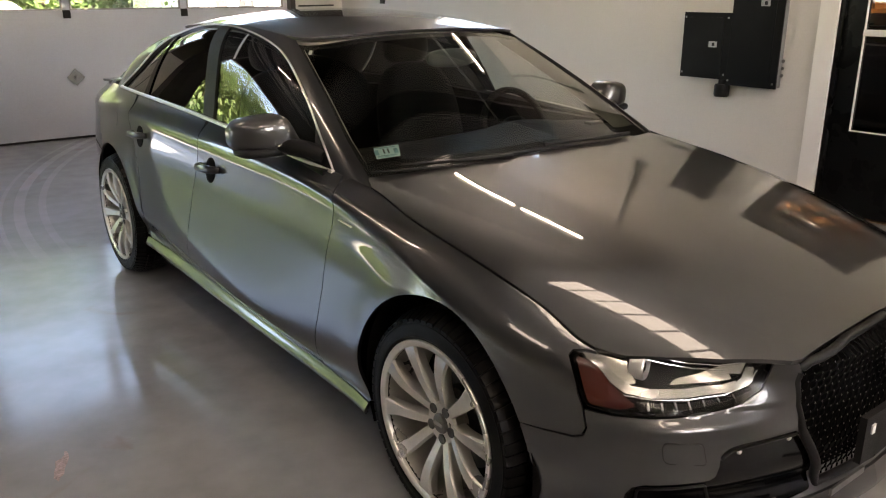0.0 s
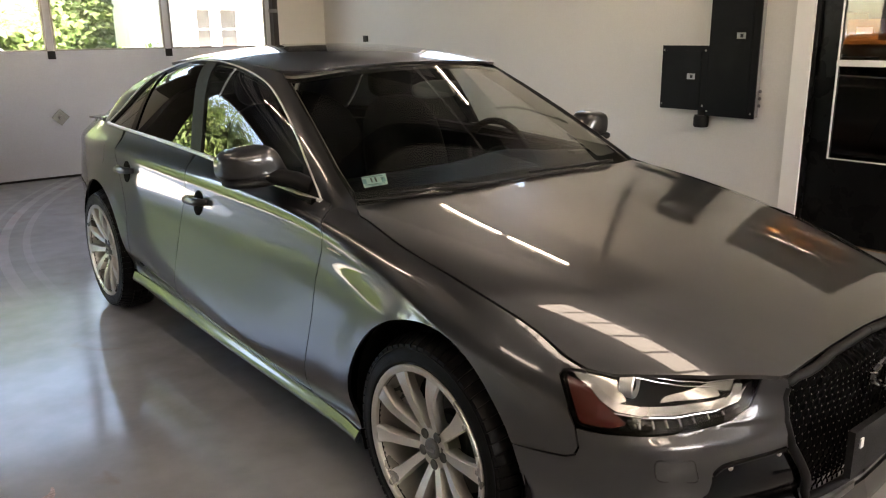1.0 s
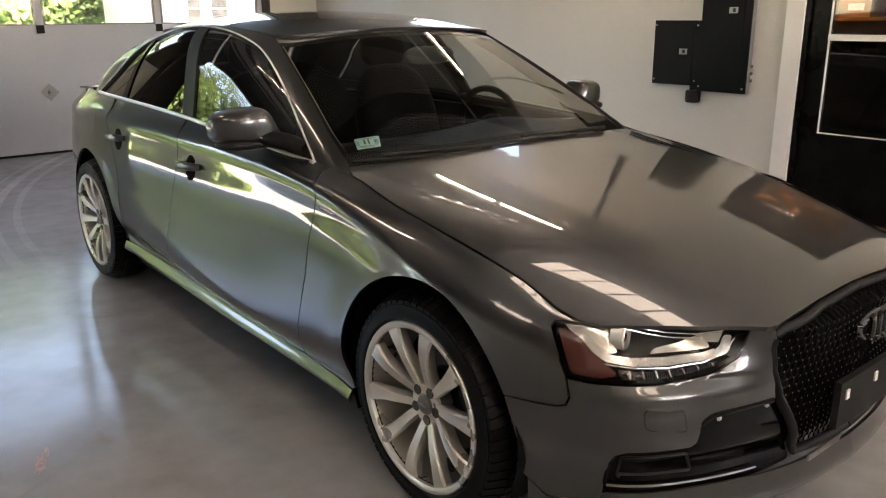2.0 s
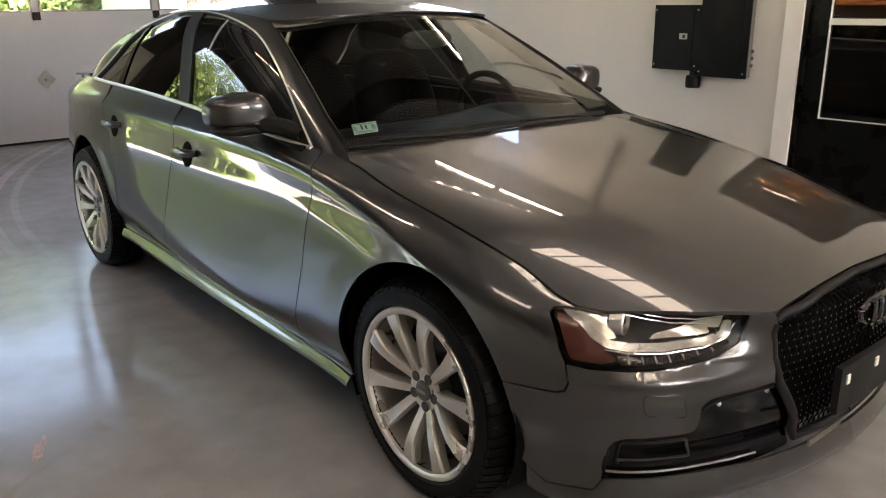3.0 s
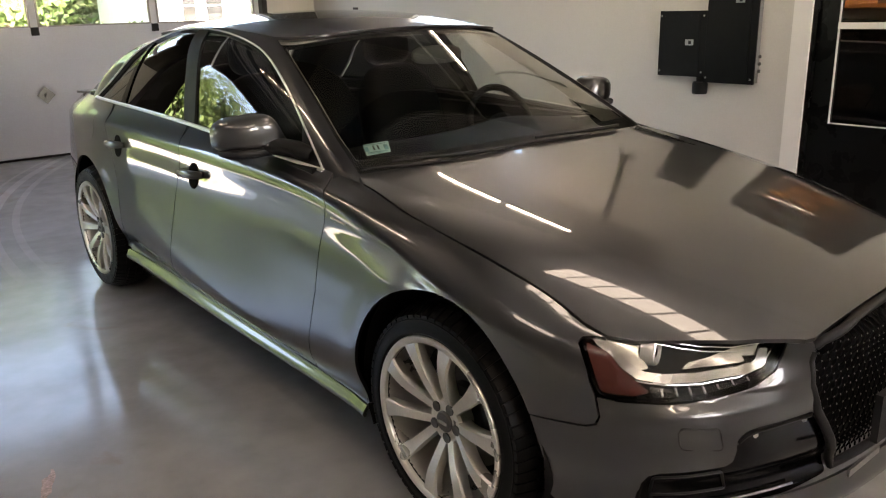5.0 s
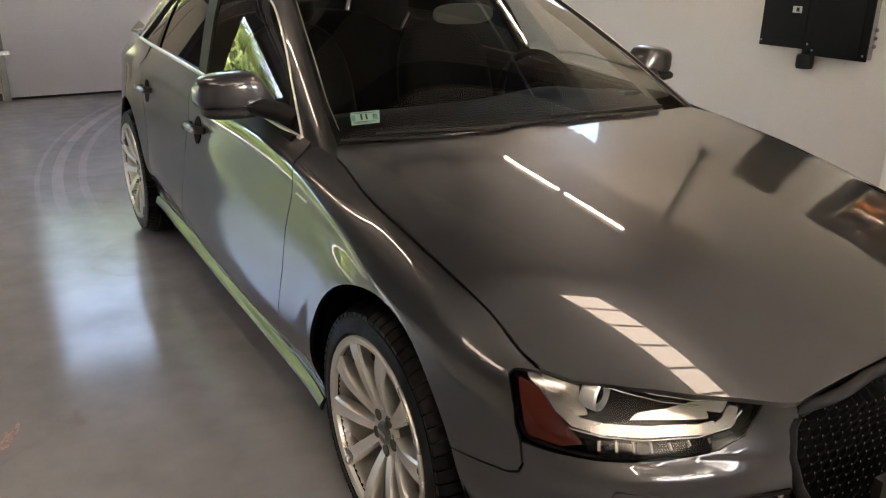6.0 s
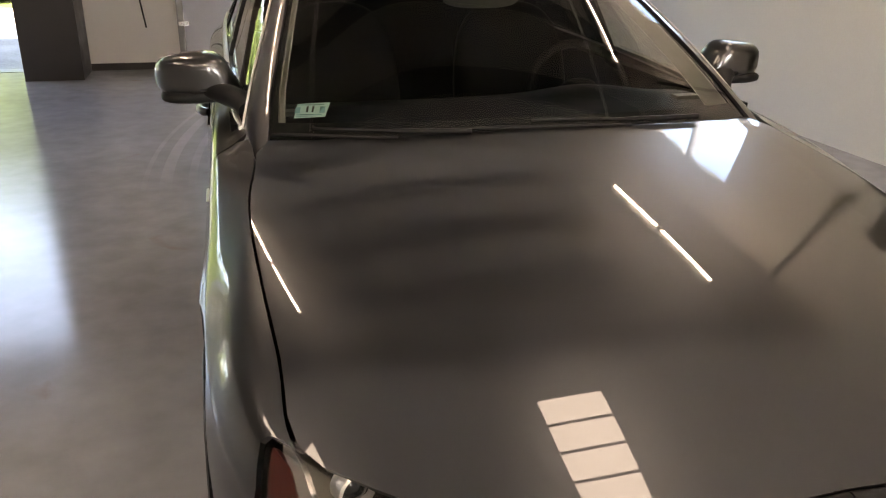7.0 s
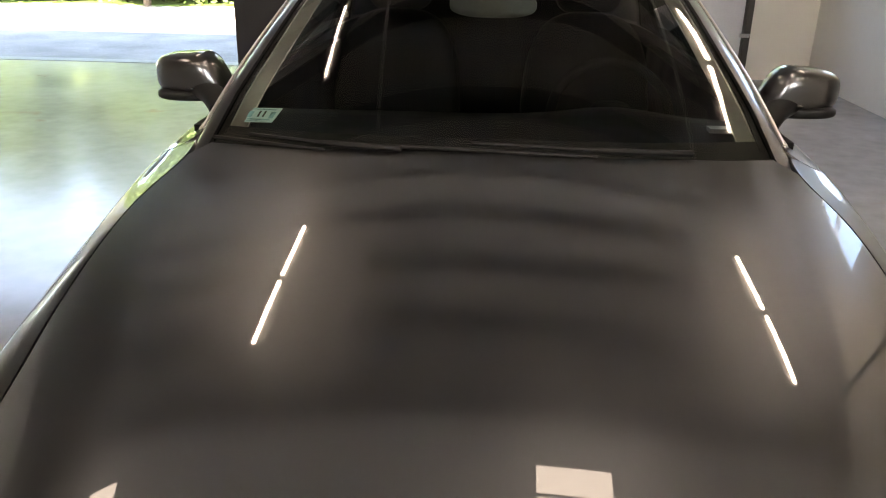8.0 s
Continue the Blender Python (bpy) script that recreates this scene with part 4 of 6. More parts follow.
skin("glass_band", [(p, 0.065 + 0.012 * (abs(p) / 2.2) ** 4) for p in np.linspace(-2.25, 2.25, 24)] + [(p, -0.05) for p in np.linspace(2.25, -2.25, 24)], inset(cabin, 0.012), BLACK, car, "black lower band of the windscreen", step=(0.1, 0.03), depth=0.003)
skin("glass_band_top", [(p, 0.985) for p in np.linspace(-2.3, 2.3, 24)] + [(p, 0.945) for p in np.linspace(2.3, -2.3, 24)], inset(cabin, 0.012), BLACK, car, step=(0.1, 0.03), depth=0.003)
for s in (-1, 1):
    skin("glass_edge", [(s * 2.22, 0.03), (s * 2.34, 0.24), (s * 2.365, 0.5), (s * 2.48, 0.97), (s * 2.34, 0.97), (s * 2.25, 0.5), (s * 2.22, 0.24), (s * 2.10, 0.03)], inset(cabin, 0.011), BLACK, car, step=(0.08, 0.05), depth=0.003)
    def lining(u, v, s=s):
        g = cabin(s * np.interp(v, [0.05, 0.24, 0.5, 0.97], [2.12, 2.21, 2.24, 2.33]), v, 0.016)
        return g + u[:, None] * np.array([-0.022 * s, 0.10, -0.01])
    skin("pillar_lining", [(0, 0.05), (1, 0.05), (1, 0.95), (0, 0.95)], lining, CLOTH, car, "pale inner pillar lining", step=(0.2, 0.05), depth=0.004)
cw = [(-0.70, 0.575), (-0.58, 0.525), (-0.42, 0.478), (-0.28, 0.456), (-0.14, 0.445), (0, 0.441)]
skin("cowl", [(x, y - 0.03) for x, y in cw] + [(-x, y - 0.03) for x, y in cw[-2::-1]] + [(-x, y + 0.10) for x, y in cw[:-1]] + [(x, y + 0.10) for x, y in cw[::-1]], lambda x, y: hood(x, np.minimum(y, 0.62)) - np.array([0, 0, 0.016]), BLACK, car, "black scuttle panel", core=(0, 0.5, 0.2))


def wiper(x0, x1, h0, h1):
    a = on(cabin, fine([(x0, h0), (x1, h1)], 10), -0.012)
    t = part("wiper_arm", tube(a, [0.008] * 5 + [0.005] * 6, 6), BLACK, car, "black wiper arm", smooth=True)
    b = on(cabin, fine([(x0 + (x1 - x0) * 0.45, h0 - 0.01), (x1 + (x1 - x0) * 0.4, h1 - 0.012)], 10), -0.006)
    part("wiper_blade", tube(b, 0.005, 6), BLACK, t)


wiper(1.35, -0.1, -0.01, 0.012)
wiper(-0.55, -1.7, -0.02, 0.008)


# ---------------------------------------------------------------- door mirrors and handles
def blob(cx, cy, cz, rx, ry, rz, px=2.6, cut=None, n=28, m=20, shape=None):
    """A rounded, squarish body."""
    bm = bmesh.new()

    def sg(c, e):
        return math.copysign(abs(c) ** (2 / e), c)
    rings = []
    for j in range(m + 1):
        ph = -math.pi / 2 + math.pi * j / m
        ring_ = []
        for i in range(n):
            th = 2 * math.pi * i / n
            x, y, z = sg(math.cos(ph), px) * sg(math.cos(th), px), sg(math.cos(ph), px) * sg(math.sin(th), px), sg(math.sin(ph), px)
            p = Vector((x * rx, y * ry, z * rz))
            if shape:
                p = shape(p)
            if cut is not None:
                p.y = min(p.y, cut)
            ring_.append(bm.verts.new((cx + p.x, cy + p.y, cz + p.z)))
        rings.append(ring_)
    for a, b in zip(rings, rings[1:]):
        for i in range(n):
            try:
                bm.faces.new((a[i], a[(i + 1) % n], b[(i + 1) % n], b[i]))
            except ValueError:
                pass
    bmesh.ops.remove_doubles(bm, verts=bm.verts, dist=0.0004)
    bmesh.ops.recalc_face_normals(bm, faces=bm.faces)
    return bm


def door_mirror(s):
    def shape(p):
        u = (p.x * s + 0.10) / 0.2
        w = min(1, max(0, (0.45 - u) / 0.45))
        f = min(1, max(0, 0.5 - p.z / 0.132))
        p.z *= 0.84 + 0.18 * min(1, max(0, 1 - u))
        if p.z < 0:
            p.z *= 0.90
        p.x += s * w * (0.022 * (1 - f) - 0.045 * f * f)
        p.z += 0.004 * (1 - u)
        p.y += 0.045 * u * u
        return p
    h = part("door_mirror", blob(0.878 * s, 0.945, 1.000, 0.110, 0.078, 0.070, 3.3, 0.05, shape=shape), PAINT, car, "grey door mirror on a black foot", smooth=True)
    part("mirror_foot", tube([(0.735 * s, 0.775, 0.935), (0.765 * s, 0.835, 0.953), (0.81 * s, 0.890, 0.964), (0.855 * s, 0.93, 0.972)], [0.034, 0.040, 0.040, 0.034], 16, 0.72), BLACK, h, "black mirror foot", smooth=True)
    part("mirror_underside", blob(0.872 * s, 0.948, 0.949, 0.103, 0.070, 0.020, 3.0), BLACK, h, "black lower shell", smooth=True)
    part("indicator_strip", tube([((0.80 + 0.018 * q) * s, 0.868 + 0.0035 * q * q * 0.35, 0.972) for q in range(10)], 0.0045, 8), LENS, h, "slim dark indicator strip", smooth=True)
    part("mirror_glass", box((min(0.81 * s, 0.955 * s), 0.9955, 0.958), (max(0.81 * s, 0.955 * s), 0.9985, 1.040)), CHROME, h, "mirror glass", bevel=0.001)


for s in (-1, 1):
    door_mirror(s)


def oval(a, z, ra, rz, n=24):
    return [(a + ra * math.cos(2 * math.pi * i / n), z + rz * math.sin(2 * math.pi * i / n)) for i in range(n)]


for ha, hz in ((1.475, 0.798), (2.316, 0.820)):
    for s in (-1, 1):
        # black oval laid on the door; its colour paints the hollow's shade
        ob = new("recess_shade", skin_mesh("recess_shade", oval(ha + 0.004, hz - 0.010, 0.044, 0.050), lambda u, v: side(u, v, -0.0035), DEEP, step=(0.012, 0.01), depth=0.004, mirror=s > 0))
        ob.parent = car
        pts = flip(on(side, [(ha - 0.088, hz + 0.004)], -0.004) + on(side, [(ha - 0.070, hz + 0.004)], -0.022) + on(side, [(ha - 0.03, hz + 0.003), (ha + 0.03, hz), (ha + 0.06, hz - 0.002)], -0.034) + on(side, [(ha + 0.084, hz - 0.004)], -0.02) + on(side, [(ha + 0.096, hz - 0.004)], -0.003), -s)
        part("door_handle", tube(pts, [0.010, 0.0125, 0.0135, 0.0135, 0.0135, 0.0125, 0.010], 10, 1.25), PAINT, car, "dark grey bow door handle", smooth=True)
skin("fuel_flap", oval(2.75, 0.862, 0.075, 0.07), lambda u, v: side(u, v, -0.001), PAINT, car, step=(0.02, 0.02), depth=0.004)
for s in (-1, 1):
    pts = flip(on(side, [(0.423, 0.793), (0.498, 0.800)], -0.001), -s)
    part("wing_badge", tube(pts, 0.005, 6, 0.5), SATIN, car, "small bright wing badge")
# groove between sill and doors, bright sill edge
for s in (-1, 1):
    part("sill_seal", tube(flip(on(side, [(a, 0.240 + 0.0258 * (a - 0.45)) for a in np.linspace(0.37, 2.40, 24)], 0.010), -s), 0.006, 6), BLACK, car)

# ---------------------------------------------------------------- the front end
LAMP = [(-0.428, 0.672), (-0.46, 0.676), (-0.495, 0.677), (-0.581, 0.671), (-0.68, 0.664), (-0.77, 0.659), (-0.86, 0.658), (-0.932, 0.655), (-0.938, 0.63), (-0.920, 0.598), (-0.872, 0.574), (-0.83, 0.566), (-0.77, 0.559), (-0.70, 0.554), (-0.629, 0.553), (-0.541, 0.556), (-0.483, 0.562), (-0.460, 0.611)]



def eased(pts, n=2):
    """A closed outline with its corners cut twice."""
    for _ in range(n):
        pts = [q for a, b in zip(pts, pts[1:] + pts[:1]) for q in ((a[0] * 0.8 + b[0] * 0.2, a[1] * 0.8 + b[1] * 0.2), (a[0] * 0.2 + b[0] * 0.8, a[1] * 0.2 + b[1] * 0.8))]
    return pts


def headlamp(mir):
    s = 1 if mir else -1
    base = new("headlamp", skin_mesh("headlamp", eased(LAMP), lambda u, v: side(u, v, 0.003), CLEAR, step=(0.02, 0.014), depth=0.006, mirror=mir))
    base.parent = car
    tagged(base, "clear headlamp with amber side reflector")

    def inner(name, outline, ins, mat, label="", depth=0.012):
        ob = new(name, skin_mesh(name, outline, lambda u, v: side(u, v, ins), mat, step=(0.02, 0.014), depth=depth, mirror=mir))
        ob.parent = base
        tagged(ob, label)
    inner("lamp_bowl", eased(LAMP), 0.062, BLACK, "black lamp bowl")
    rimw = new("lamp_rim", skin_mesh("lamp_rim", eased(LAMP), lambda u, v: side(u, v, 0.006), GLOSS_BLACK, step=(0.02, 0.014), depth=0.026, mirror=mir))
    me = rimw.data
    bm = bmesh.new()
    bm.from_mesh(me)
    bmesh.ops.delete(bm, geom=[f for f in bm.faces if len(f.verts) == 3], context="FACES")
    bm.to_mesh(me)
    bm.free()
    rimw.parent = base
    inner("side_reflector", rounded([(-0.440, 0.660), (-0.492, 0.646), (-0.53, 0.612), (-0.600, 0.570), (-0.56, 0.560), (-0.489, 0.565), (-0.466, 0.611)], 0.008), 0.014, AMBER, "amber side reflector")
    inner("reflector", rounded([(-0.452, 0.668), (-0.50, 0.670), (-0.565, 0.664), (-0.572, 0.635), (-0.60, 0.607), (-0.565, 0.604), (-0.535, 0.622), (-0.50, 0.652)], 0.008), 0.026, REFLECTOR, "silver reflector")
    inner("reflector", rounded([(-0.70, 0.600), (-0.80, 0.602), (-0.86, 0.607), (-0.893, 0.622), (-0.902, 0.646), (-0.85, 0.636), (-0.79, 0.618), (-0.72, 0.610)], 0.006), 0.026, REFLECTOR, "silver reflector")
    inner("light_guide", rounded([(-0.452, 0.668), (-0.475, 0.666), (-0.512, 0.651), (-0.548, 0.623), (-0.585, 0.606), (-0.64, 0.599), (-0.74, 0.596), (-0.84, 0.602), (-0.885, 0.614), (-0.898, 0.640), (-0.914, 0.640), (-0.908, 0.607), (-0.86, 0.588), (-0.74, 0.580), (-0.64, 0.583), (-0.57, 0.592), (-0.532, 0.612), (-0.50, 0.640), (-0.465, 0.657)], 0.004), 0.016, LIGHT_GUIDE, "milky silver light guide", depth=0.02)
    inner("fluted_band", rounded([(-0.60, 0.577), (-0.66, 0.572), (-0.74, 0.570), (-0.84, 0.577), (-0.900, 0.596), (-0.906, 0.590), (-0.86, 0.574), (-0.80, 0.5635), (-0.70, 0.556), (-0.61, 0.556)], 0.003), 0.02, GLOSS_BLACK, "dark fluted lower band", depth=0.01)
    for path, rad in (([(-0.56, 0.588), (-0.64, 0.579), (-0.74, 0.5755), (-0.84, 0.582), (-0.90, 0.600), (-0.922, 0.632)], 0.0022),
                      ([(-0.60, 0.662), (-0.68, 0.652), (-0.77, 0.640), (-0.84, 0.638), (-0.90, 0.648)], 0.0022),
                      ([(-0.62, 0.655), (-0.70, 0.641), (-0.78, 0.630), (-0.85, 0.629)], 0.0018),
                      ([(-0.66, 0.660), (-0.76, 0.650), (-0.84, 0.649), (-0.905, 0.653)], 0.0016)):
        part("bright_strip", tube(flip(on(side, fine(path, 5), 0.02), -s), rad, 8), CHROME, base, smooth=True)
    # thin steel ribs stand in for pale upright reflections in the lens
    for k in range(7):
        a = -0.63 - 0.038 * k
        part("reflection_rib", tube(flip(on(side, [(a, 0.574 + 0.004 * max(0, k - 4)), (a - 0.003, 0.560 + 0.005 * max(0, k - 3))], 0.018), -s), 0.0028, 6, 0.5), STEEL, base)
    c = flip(on(side, [(-0.584, 0.637)], 0.046), -s)[0]
    face = Matrix.Translation(c) @ Matrix.Rotation(math.atan2(-0.93, 0.36 * s), 4, "Z")
    part("projector_ring", lathe([(0.027, 0.0), (0.031, 0.0), (0.032, 0.03), (0.029, 0.034), (0.027, 0.02)], 32, face, closed=True), SATIN, base, "bright projector ring", smooth=True)
    part("projector_lens", lathe([(0.0, 0.0), (0.027, 0.0), (0.025, 0.018), (0.016, 0.028), (0.006, 0.0315), (0.0, 0.032)], 28, face), LENS, base, "glass projector lens", smooth=True)


for mir in (False, True):
    headlamp(mir)
for mir in (False, True):
    s = 1 if mir else -1
    ob = new("washer_cover", skin_mesh("washer_cover", rounded([(-0.669, 0.499), (-0.766, 0.491), (-0.781, 0.437), (-0.676, 0.447)], 0.015), lambda u, v: bumper(u, v, -0.0015), PAINT, step=(0.02, 0.008), depth=0.0045, mirror=mir))
    ob.parent = car
    part("washer_seam", tube(flip(on(bumper, fine(rounded([(-0.667, 0.501), (-0.768, 0.493), (-0.783, 0.435), (-0.674, 0.445)], 0.015) + [(-0.667, 0.488)], 1), 0.0005), -s), 0.0016, 5), BLACK, car)
    # lower air intake with slats
    fog = rounded([(-0.570, 0.245), (-0.582, 0.36), (-0.60, 0.392), (-0.70, 0.402), (-0.79, 0.404), (-0.806, 0.45), (-0.83, 0.472), (-0.88, 0.478), (-1.03, 0.482), (-1.10, 0.38), (-1.16, 0.262), (-1.01, 0.25), (-0.85, 0.25)], 0.02)
    ob = new("air_intake", skin_mesh("air_intake", fog, lambda u, v: side(u, v, 0.026), GLOSS_BLACK, step=(0.03, 0.02), depth=0.03, mirror=mir))
    ob.parent = car
    tagged(ob, "gloss black lower air intake")
    rimi = rounded([(-0.578, 0.262), (-0.591, 0.352), (-0.606, 0.379), (-0.635, 0.389), (-0.72, 0.394), (-0.79, 0.397), (-0.808, 0.408), (-0.822, 0.450), (-0.842, 0.464), (-0.87, 0.469), (-1.02, 0.476)], 0.008)
    part("intake_frame", tube(flip(on(side, rimi, 0.010), -s), 0.007, 8), GLOSS_BLACK, ob, smooth=True)
    part("lamp_pocket", tube(flip(on(side, fine(rounded([(-0.615, 0.292), (-0.622, 0.355), (-0.80, 0.362), (-0.83, 0.30)], 0.01) + [(-0.615, 0.30)], 2), 0.024), -s), 0.004, 6), BLACK, ob, smooth=True)
    part("bright_strip", tube(flip(on(side, [(a, 0.274) for a in np.linspace(-0.578, -1.02, 14)], 0.014), -s), 0.003, 6), STEEL, ob, "thin bright strip", smooth=True)
    for sa, sz in ((-0.87, 0.452), (-1.005, 0.462)):
        part("stud", blob(*flip(on(side, [(sa, sz)], 0.018), -s)[0], 0.006, 0.006, 0.008, 2.0, n=10, m=6), ALLOY, ob, "small pale stud", smooth=True)
# grille
GRILLE = [(-1.003, 0.648), (-0.990, 0.609), (-0.996, 0.552), (-1.025, 0.478), (-1.09, 0.38), (-1.15, 0.28), (-1.405, 0.275), (-1.405, 0.685), (-1.20, 0.679), (-1.02, 0.660)]
grille = new("grille", skin_mesh("grille", GRILLE, lambda u, v: side(u, v, 0.06), DEEP, step=(0.04, 0.03), depth=0.004))
grille.parent = car
tagged(grille, "black honeycomb grille with a gloss black frame")
for s in (-1, 1):
    if s > 0:
        ob = new("grille_back", skin_mesh("grille_back", GRILLE, lambda u, v: side(u, v, 0.06), DEEP, step=(0.04, 0.03), depth=0.004, mirror=True))
        ob.parent = grille
    part("grille_frame", tube(flip(on(side, fine([(-1.405, 0.676), (-1.20, 0.670), (-1.03, 0.652), (-1.008, 0.640), (-1.000, 0.609), (-1.006, 0.552), (-1.035, 0.478), (-1.10, 0.38), (-1.155, 0.288), (-1.405, 0.285)], 4), 0.010), -s), 0.012, 10), BLACK, grille, "satin black frame", smooth=True)
    net = bmesh.new()
    # bright facets added at the nodes in place of highlights on gloss
    glint = bmesh.new()
    pitch = 0.024
    for j in range(18):
        for i in range(19):
            a, z = -1.405 + pitch * (i + 0.5 * (j % 2)), 0.292 + pitch * 0.866 * j
            if inside(GRILLE, np.array([[a, z + pitch * 0.58], [a, z], [a - 0.03, z], [a + 0.03, z], [a, z + 0.04]])).all():
                c = flip(on(side, [(a, z + pitch * 0.58)], 0.022), -s)[0]
                ring_ = [glint.verts.new(c + Vector(q)) for q in ((0.0009, -0.001, 0.001), (0.0, -0.001, 0.0032), (-0.0009, -0.001, 0.001), (0.0, -0.001, -0.0032))]
                tip = glint.verts.new(c + Vector((0, -0.003, 0.001)))
                for q in range(4):
                    glint.faces.new((ring_[q], ring_[(q + 1) % 4], tip))
            for da, dz in ((pitch, 0), (pitch / 2, pitch * 0.866), (-pitch / 2, pitch * 0.866)):
                mida, midz = a + da / 2, z + dz / 2
                q = np.array([[mida, midz], [a, z], [a + da, z + dz]])
                if not inside(GRILLE, q).all():
                    continue
                ra, rz = -dz, da
                # a short bar across the line between two cells
                p = flip(on(side, [(mida - ra * 0.30, midz - rz * 0.30), (mida + ra * 0.30, midz + rz * 0.30)], 0.026), -s)
                add_tube(net, p, 0.0024, 4)
    part("glints", glint, STEEL, grille, "tiny bright facets at the mesh nodes", kind="stuff")
    part("honeycomb", net, DEEP, grille, "gloss black honeycomb mesh", kind="stuff")
ol = []
for i in range(41):
    a = 2 * math.pi * i / 40
    ol.append((0.115 * math.cos(a), -0.835 + 0.015 * abs(math.cos(a)), 0.605 + 0.038 * math.sin(a)))
part("emblem", tube(ol, 0.009, 8), LENS, grille, "black oblong emblem", smooth=True)
for k in range(6):
    ex = -0.085 + 0.034 * k
    part("emblem_bar", tube([(ex + 0.030 * math.cos(q) * 0.4, -0.838 + 0.04 * ex * ex, 0.605 + 0.036 * math.sin(q)) for q in np.linspace(-1.4, 1.4, 9)], 0.0075, 8), LENS, grille, smooth=True)
plate = part("plate_holder", box((-0.27, -0.862, 0.40), (0.27, -0.845, 0.52)), BLACK, car, "black empty number-plate holder", bevel=0.006)
for px in (-0.235, -0.08):
    part("clip", box((px - 0.008, -0.8655, 0.472), (px + 0.008, -0.8615, 0.496)), PAPER, plate, "white clip")
part("lettering_bar", box((-0.33, -0.835, 0.325), (-0.17, -0.829, 0.343)), STEEL, grille)

# ---------------------------------------------------------------- inside the car
skin("dashboard", [(-0.70, 0.60), (-0.5, 0.53), (0, 0.47), (0.5, 0.53), (0.70, 0.60), (0.72, 1.02), (0.0, 1.06), (-0.72, 1.02)], lambda x, y: np.stack([x, y, 0.905 + 0.035 * np.exp(-((x - 0.36) / 0.2) ** 2 - ((y - 0.98) / 0.12) ** 2) - 0.12 * np.clip(y - 0.92, 0, 1)], 1), CABIN_DARK, car, "dark dashboard", core=(0, 0.8, 0.2), step=(0.04, 0.04), depth=0.2)
tub = bmesh.new()
add_box(tub, (-0.74, 0.62, 0.30), (0.74, 2.75, 0.36))
add_box(tub, (-0.79, 0.70, 0.36), (-0.74, 2.60, 0.91))
add_box(tub, (0.74, 0.70, 0.36), (0.79, 2.60, 0.91))
add_box(tub, (-0.70, 2.60, 0.36), (0.70, 3.10, 0.93))
add_box(tub, (-0.12, 1.0, 0.36), (0.12, 1.9, 0.62))
part("cabin_lining", tub, CABIN_DARK, car, bevel=0.02)


def seat(x, y, w, tall):
    b = part("seat", blob(x, y, 0.47, w, 0.27, 0.10, 3.2), LEATHER, car, "black leather seat", smooth=True)
    part("backrest", blob(x, 0, 0, w * 0.94, 0.085, 0.33, 3.0, shape=lambda p: Vector((p.x * (1 - 0.25 * max(0, p.z)), y + 0.27 + 0.25 * p.z + p.y, 0.80 + p.z))), LEATHER, b, smooth=True)
    if tall:
        part("head_restraint", blob(x, y + 0.40, 1.20, 0.125, 0.055, 0.085, 3.0), LEATHER, b, smooth=True)


seat(-0.36, 1.45, 0.26, True)
seat(0.36, 1.45, 0.26, True)
seat(0.0, 2.25, 0.66, False)
sw = Matrix.Translation((0.36, 1.02, 0.885)) @ Matrix.Rotation(radians(-22), 4, "X") @ Matrix.Rotation(radians(90), 4, "Z")
wheelrim = part("steering_wheel", lathe([(0.178 + 0.015 * math.cos(a), 0.015 * math.sin(a)) for a in np.linspace(0, 2 * math.pi, 11)[:-1]], 48, sw, closed=True), LEATHER, car, "black leather steering wheel", smooth=True)
part("wheel_boss", blob(0, 0, 0, 0.07, 0.03, 0.06, 2.6, shape=lambda p: (Matrix.Rotation(radians(-22), 3, "X") @ p) + Vector((0.36, 1.02, 0.885))), CABIN_DARK, wheelrim, smooth=True)
for ang in (0, 180, 270):
    a = radians(ang)
    p0, p1 = sw @ Vector((0, 0.05 * math.cos(a), 0.05 * math.sin(a))), sw @ Vector((0, 0.17 * math.cos(a), 0.17 * math.sin(a)))
    part("wheel_spoke", tube([p0, p1], 0.014, 8), CABIN_DARK, wheelrim)
part("rear_view_mirror", blob(0, 1.02, 1.21, 0.125, 0.018, 0.036, 2.8), HOUSING, car, "dull grey interior mirror", smooth=True)
for s in (-1, 1):
    part("dash_vent", box((min(s * 0.60, s * 0.68), 0.80, 0.905), (max(s * 0.60, s * 0.68), 0.84, 0.918)), STEEL, car)
skin("headlining", [(x * 0.95, 1.75 + (y - 1.75) * 0.95) for x, y in RIMS], lambda x, y: roof(x, y) - np.array([0, 0, 0.03]), CLOTH, car, "pale headlining", core=(0, 1.8, 0.5), step=(0.08, 0.08))
# inspection sticker inside the glass
st = [(-1.885, 0.163), (-1.556, 0.168), (-1.603, 0.097), (-1.921, 0.092)]
stk = new("inspection_sticker", skin_mesh("inspection_sticker", st, lambda u, v: cabin(u, v, 0.0105), STICKER, step=(0.05, 0.02), depth=0.0005))
tagged(stk, "pale green inspection sticker reading 11 on the windscreen", "sticker")
def on_glass(p, h, off):
    """Axes on the windscreen: along it, up it and out of it."""
    c = Vector(cabin(p, h, off)[0])
    u = (Vector(cabin(p + 0.05, h, off)[0]) - c).normalized()
    v = Vector(cabin(p, h + 0.05, off)[0]) - c
    v = (v - u * v.dot(u)).normalized()
    n = u.cross(v)
    return Matrix(((u.x, v.x, n.x, c.x), (u.y, v.y, n.y, c.y), (u.z, v.z, n.z, c.z), (0, 0, 0, 1)))


